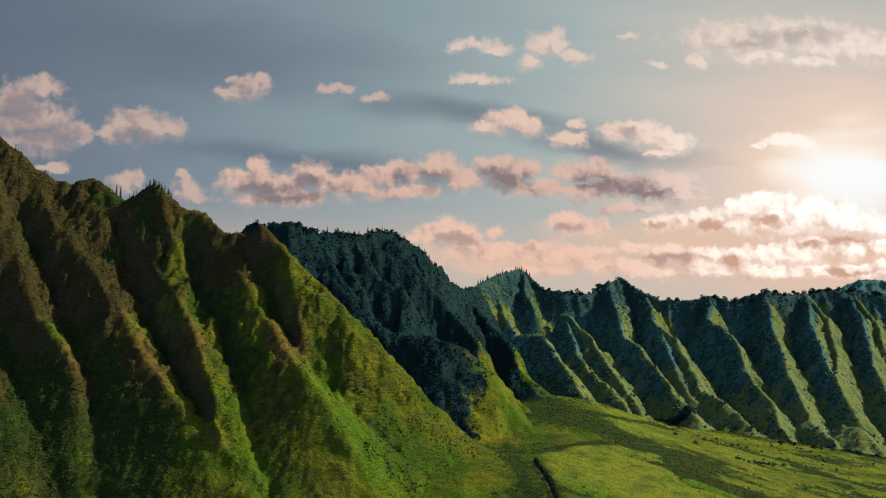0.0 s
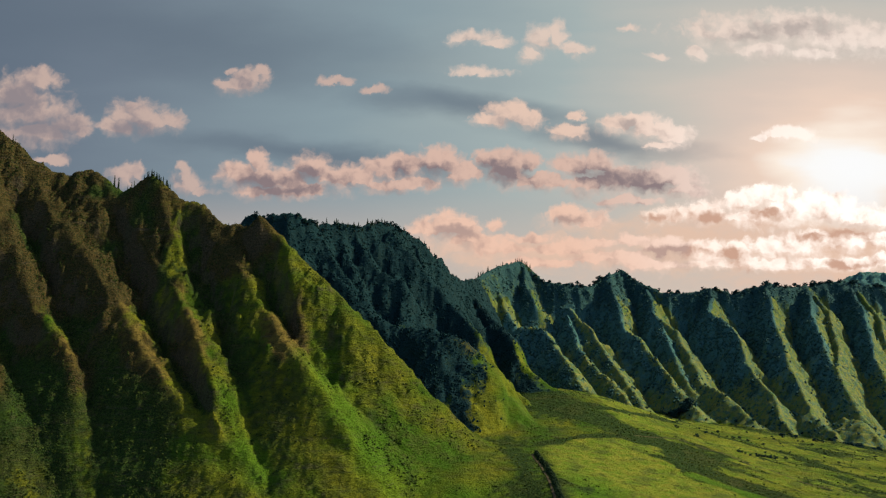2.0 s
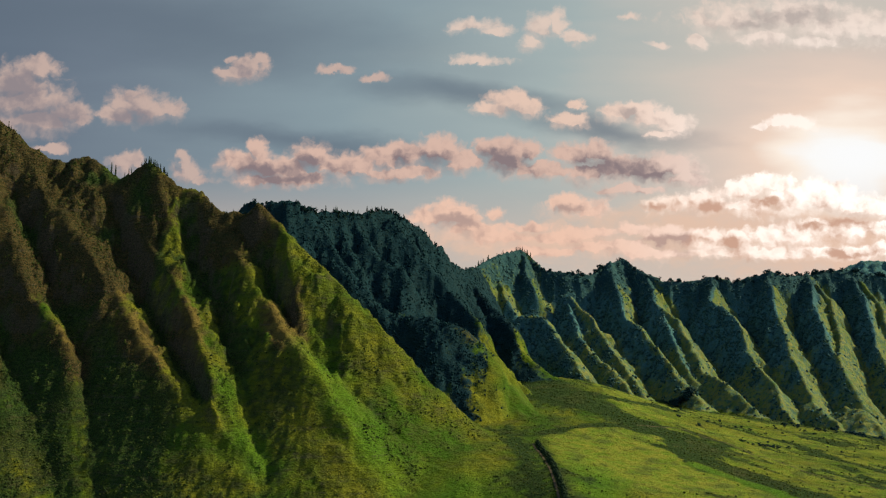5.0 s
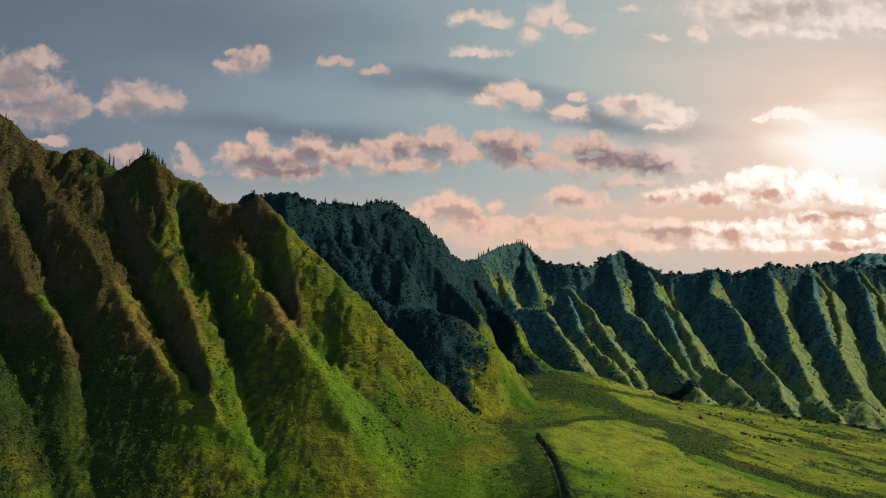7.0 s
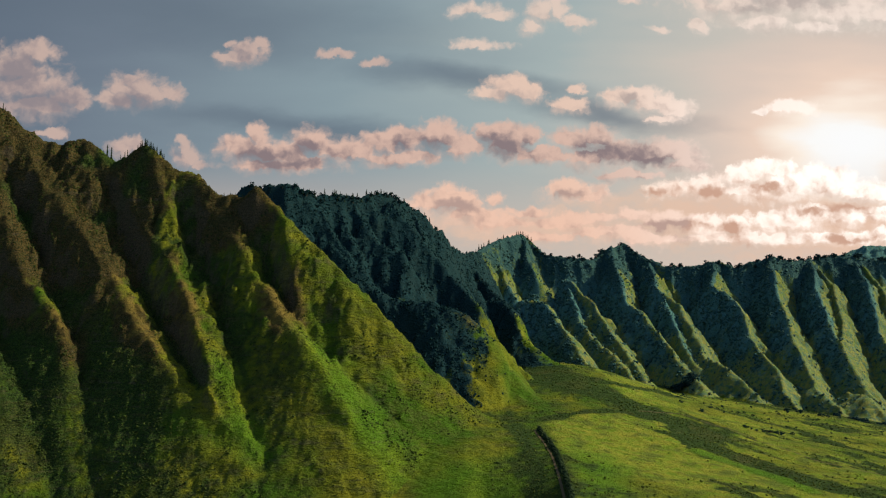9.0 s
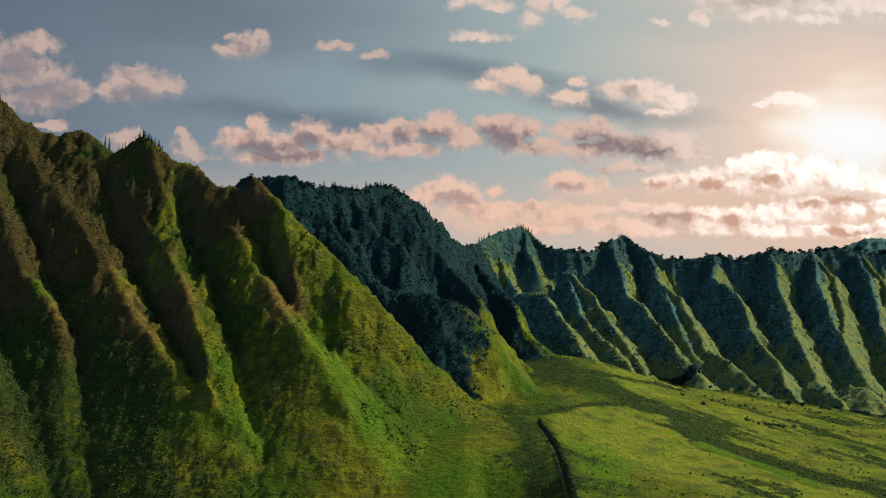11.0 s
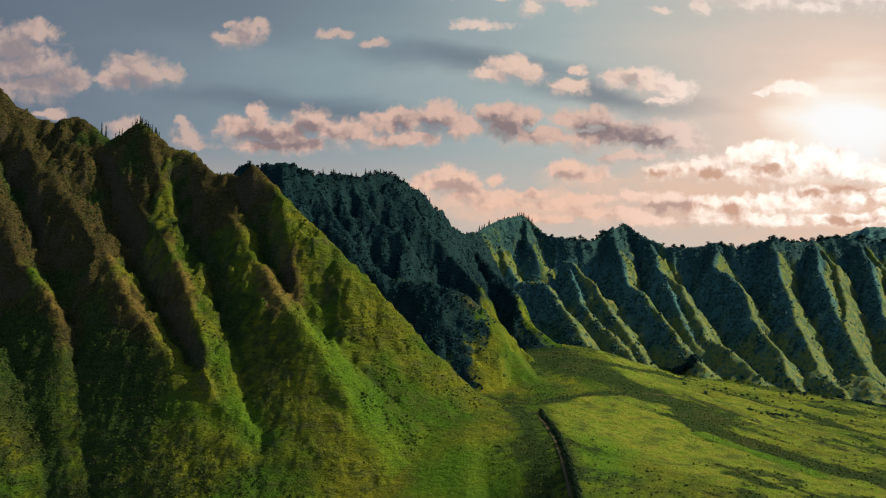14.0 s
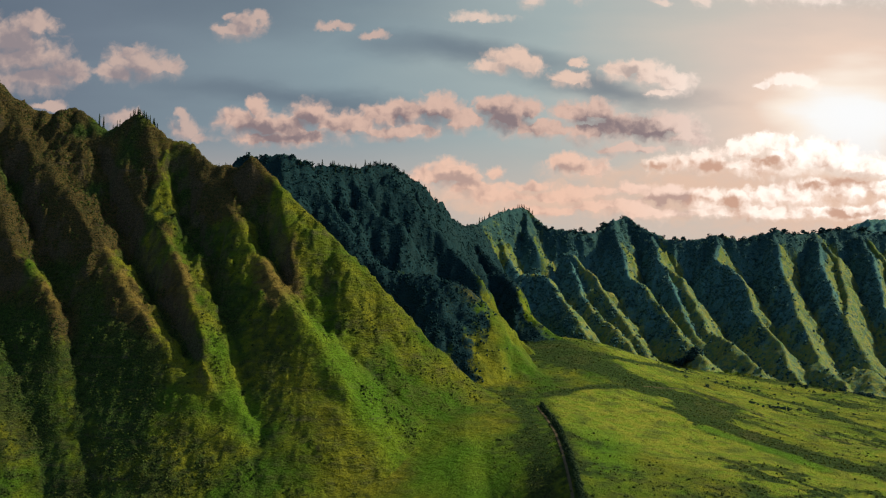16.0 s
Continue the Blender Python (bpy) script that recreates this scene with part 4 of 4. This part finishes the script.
for name, massif, count, small, large, label in (("wall_grass", NEAR, 35000, 0.45, 1.15, "rough grass and fern tufts over the mountain wall"),
                                               ("peak_undergrowth", MIDDLE, 9000, 0.4, 1.1, "dense dark undergrowth over the wooded peak"),
                                               ("cliff_grass", FAR, 12000, 0.6, 1.6, "rough grass and shrubs over the fluted cliffs"),
                                               ("pasture_grass", 0, 12000, 0.25, 0.75, "coarse grass tussocks over the pasture")):
    cells = scatter(count, seen * (gmassif == massif) * (0.35 + np.clip(0.5 + fine_patch, 0, 1)), True)
    tagged(tufts(name, cells, rng.uniform(small, large, count) * rng.uniform(0.7, 1.0, count)), label, "grass", kind="stuff")

def part(name, bm, mat, parent, label=""):
    me = bpy.data.meshes.new(name)
    bm.to_mesh(me)
    bm.free()
    me.materials.append(mat)
    ob = new(name, me)
    ob.parent = parent
    if label:
        ob["label"] = label
    return ob

def lump(bm, at, size, flat=1.0, detail=1):
    """An uneven tuft of leaves."""
    made = bmesh.ops.create_icosphere(bm, subdivisions=detail, radius=size, matrix=Matrix.Translation(at))
    for vert in made["verts"]:
        off = vert.co - Vector(at)
        vert.co = Vector(at) + Vector((off.x, off.y, off.z * flat)) * random.uniform(0.7, 1.25)

def rod(bm, a, b, ra, rb, sides=6):
    a, b = Vector(a), Vector(b)
    m = Matrix.Translation((a + b) / 2) @ (b - a).to_track_quat("Z", "Y").to_matrix().to_4x4()
    bmesh.ops.create_cone(bm, cap_ends=True, segments=sides, radius1=ra, radius2=rb, depth=(b - a).length, matrix=m)

def conifer(width, label):
    """A pointed evergreen one metre high, to be scaled."""
    tree = tagged(new("conifer_tree"), label, "tree")
    bm = bmesh.new()
    rod(bm, (0, 0, -0.05), (0.01, 0, 0.92), 0.018, 0.004)
    part("trunk", bm, bark_mat, tree)
    bm = bmesh.new()
    for k in range(13):
        z = 0.10 + 0.068 * k
        reach = width * (1 - z) ** 0.8 * random.uniform(0.7, 1.15)
        for i in range(7):
            turn = i * 0.9 + k * 0.5 + random.uniform(-0.4, 0.4)
            r = reach * random.uniform(0.25, 1.0)
            rod(bm, (0, 0, z + 0.03), (r * math.cos(turn), r * math.sin(turn), z - 0.03 + random.uniform(-0.02, 0.02)), 0.012, 0.034 * random.uniform(0.5, 1.1), 4)
    rod(bm, (0, 0, 0.86), (0, 0, 1.0), 0.025, 0.002, 5)
    part("crown", bm, conifer_mat, tree)
    return tree

def broadleaf(label):
    """A round-headed tree one metre high, to be scaled."""
    tree = tagged(new("broadleaf_tree"), label, "tree")
    bm = bmesh.new()
    rod(bm, (0, 0, -0.08), (0.02, 0, 0.45), 0.045, 0.025)
    for i in range(4):
        turn = i * 1.6
        rod(bm, (0.02, 0, 0.36), (0.24 * math.cos(turn), 0.24 * math.sin(turn), 0.62), 0.02, 0.008, 5)
    part("trunk", bm, bark_mat, tree)
    bm = bmesh.new()
    for i in range(26):
        turn, r, z = random.uniform(0, 6.28), 0.42 * math.sqrt(random.random()), random.uniform(0.3, 0.92)
        r *= math.sqrt(max(0.05, 1 - ((z - 0.55) / 0.42) ** 2))
        lump(bm, (r * math.cos(turn), r * math.sin(turn), z), random.uniform(0.07, 0.14), 0.8)
    part("crown", bm, shaded_forest_mat, tree)
    return tree

def plant(kinds, x, y, height, spread=1.0, group="", sink=0.4):
    kind = random.choice(kinds)
    m = Matrix.Translation((x, y, ground_at(x, y) - sink)) @ Matrix.Rotation(random.uniform(0, 6.28), 4, "Z") @ Matrix.Diagonal((height * spread, height * spread, height, 1))
    tree = copy_thing(kind, m)
    if group:
        tree["group"] = group
    return tree

def along(line, start, stop):
    """A place on a crest between two distances along x."""
    x = random.uniform(start, stop)
    for a, b in zip(line, line[1:]):
        if a[0] <= x <= b[0]:
            s = (x - a[0]) / (b[0] - a[0])
            return x, a[1] + s * (b[1] - a[1])
    return x, line[-1][1]

def crest_of(massif, number=0):
    return [r[2] for r in RIDGES if r[0] == massif][number]

random.seed(11)
slim = [conifer(0.12, "slender dark conifer standing on the ridge") for k in range(2)]
full = [conifer(0.24, "dark pointed conifer on the mountain skyline") for k in range(3)]
round_trees = [broadleaf("round-headed dark green tree") for k in range(3)]
top = crest_of(NEAR)
for x, y, h in ((-441, 1207, 17), (-434, 1203, 17), (-419, 1195, 7), (-413, 1193, 9), (-409, 1191, 10), (-594, 1235, 11), (-590, 1234, 8)):
    plant(slim, x, y, h, 1.0, "conifers on the ridge")
for k in range(20):
    x, y = along(top, -402, -356)
    plant(full, x, y + random.uniform(-3, 5), random.uniform(7, 12), 0.8, "conifers on the ridge")
for k in range(8):
    x, y = along(top, -272, -232)
    plant(full, x, y + random.uniform(-2, 4), random.uniform(3, 6), 1.0, "conifers on the ridge")
for k in range(46):
    x, y = along(crest_of(MIDDLE), -205, -10)
    plant(full, x, y + random.uniform(-4, 4), random.uniform(5, 10), 1.0, "trees on the wooded peak")
for k in range(26):
    x, y = along(crest_of(FAR), 74, 250)
    plant(full, x, y + random.uniform(-5, 5), random.uniform(8, 15), 1.0, "trees on the cliff top")
for k in range(55):
    x, y = along(crest_of(FAR), 235, 625)
    plant(round_trees, x, y + random.uniform(-6, 6), random.uniform(8, 14), 1.25, "trees on the cliff top", 3.5)
for k in range(75):
    x, y = along(crest_of(FAR, 1), 625, 1180)
    plant(round_trees, x, y + random.uniform(-6, 6), random.uniform(8, 15), 1.3, "trees on the cliff top", 3.5)

for k in range(55):
    x, y = along(crest_of(MIDDLE), -262, 5)
    plant(round_trees, x, y + random.uniform(-5, 3), random.uniform(4, 8), 1.2, "trees on the wooded peak", 1.5)
foot = np.argwhere((gq > 0.15) & (gq < 0.9) & (gx > 260) & (gx < 0.5 * gy) & (gy > 1330) & (gy < 1760))
for k in range(40):
    r, c = foot[random.randrange(len(foot))]
    plant(round_trees, float(gx[r, c]), float(gy[r, c]), random.uniform(3, 7), 1.4, "trees at the foot of the cliffs", 1.0)

for k in range(60):
    i = random.randrange(1, len(FOOT) - 1)
    s, (ax, ay), (bx, by) = random.random(), FOOT[i], FOOT[i + 1]
    x, y = ax + s * (bx - ax) + random.uniform(-20, 20), ay + s * (by - ay) + random.uniform(-14, 30)
    if x < 0.5 * y:
        plant(round_trees, x, y, random.uniform(5, 11), 1.4, "trees along the stream bed", 1.0)

# groves and single trees on the valley floor: middle, half widths, how many, height
for cx, cy, wx, wy, count, tall in ((425, 1660, 22, 9, 18, 15), (312, 1138, 1, 1, 1, 6), (461, 1559, 8, 4, 3, 6), (556, 1700, 9, 5, 3, 7), (295, 1167, 3, 2, 2, 4),
                                    (347, 1078, 6, 3, 4, 4), (372, 1075, 16, 5, 12, 5), (559, 1378, 8, 4, 4, 6), (640, 1480, 24, 8, 16, 11), (520, 1400, 12, 4, 6, 6), (462, 1681, 2, 2, 1, 8)):
    for k in range(count):
        plant(round_trees, cx + random.uniform(-wx, wx), cy + random.uniform(-wy, wy), tall * random.uniform(0.7, 1.1), 1.3, "trees in the valley", 1.0)

for k in range(46):
    y = random.uniform(1090, 1420)
    x = y * random.uniform(0.24, 0.47)
    plant(round_trees, x, y, random.uniform(2.0, 4.5), 1.5, "trees in the valley", 0.6)

def strip(name, line, half, lift, mat):
    """A narrow way laid over the ground along a line."""
    pts = []
    for (ax, ay), (bx, by) in zip(line, line[1:]):
        n = max(2, int(math.hypot(bx - ax, by - ay) / 3))
        pts += [(ax + (bx - ax) * k / n, ay + (by - ay) * k / n) for k in range(n)]
    bm = bmesh.new()
    rows = []
    for k, (x, y) in enumerate(pts):
        (px, py), (qx, qy) = pts[max(k - 1, 0)], pts[min(k + 1, len(pts) - 1)]
        d = math.hypot(qx - px, qy - py)
        nx, ny = (qy - py) / d, -(qx - px) / d
        w = half * (1 + 0.25 * noise.noise((x / 9, y / 9, 3)))
        rows.append([bm.verts.new((x + s * nx * w, y + s * ny * w, ground_at(x + s * nx * w, y + s * ny * w) + lift)) for s in (-1, 0, 1)])
    for a, b in zip(rows, rows[1:]):
        for k in (0, 1):
            bm.faces.new((a[k], a[k + 1], b[k + 1], b[k]))
    me = bpy.data.meshes.new(name)
    bm.to_mesh(me)
    bm.free()
    me.materials.append(mat)
    return new(name, me)

tagged(strip("dirt_track", [(x - 4.5, y) for x, y in HEDGE], 0.9, 0.35, earth_mat), "narrow bare earth track beside a dark hedge", "track", kind="structure")
tagged(strip("farm_lane", [(x, y) for x, y in LANE], 1.0, 0.3, earth_mat), "thin earth lane across the pasture", "track", kind="structure")

# the dark hedge, a row of tall bushes
def hedge_bush():
    bush = tagged(new("hedge_bush"), "tall dark bush in a dense hedgerow beside the track", "bush", "hedgerow")
    bm = bmesh.new()
    for k in range(3):
        rod(bm, (0, 0, -0.1), (0.2 * math.cos(k * 2.1), 0.2 * math.sin(k * 2.1), 0.5), 0.03, 0.012, 5)
    part("trunk", bm, bark_mat, bush)
    bm = bmesh.new()
    for k in range(16):
        z = random.uniform(0.1, 0.9)
        r, turn = 0.42 * (1 - 0.7 * z) * random.random(), random.uniform(0, 6.28)
        lump(bm, (r * math.cos(turn), r * math.sin(turn), z), random.uniform(0.12, 0.2) * (1.1 - 0.5 * z), 1.1)
    part("crown", bm, conifer_mat, bush)
    return bush

bushes = [hedge_bush() for k in range(3)]
for (ax, ay), (bx, by) in zip(HEDGE, HEDGE[1:]):
    n = int(math.hypot(bx - ax, by - ay) / 2.3)
    for k in range(n):
        s = (k + random.uniform(-0.3, 0.3)) / n
        plant(bushes, ax + s * (bx - ax) + random.uniform(-1.2, 1.2), ay + s * (by - ay), random.uniform(4.0, 6.0), 1.15, "hedgerow", 0.5)
for kind in slim + full + round_trees + bushes:
    for ob in list(kind.children) + [kind]:
        bpy.data.objects.remove(ob)
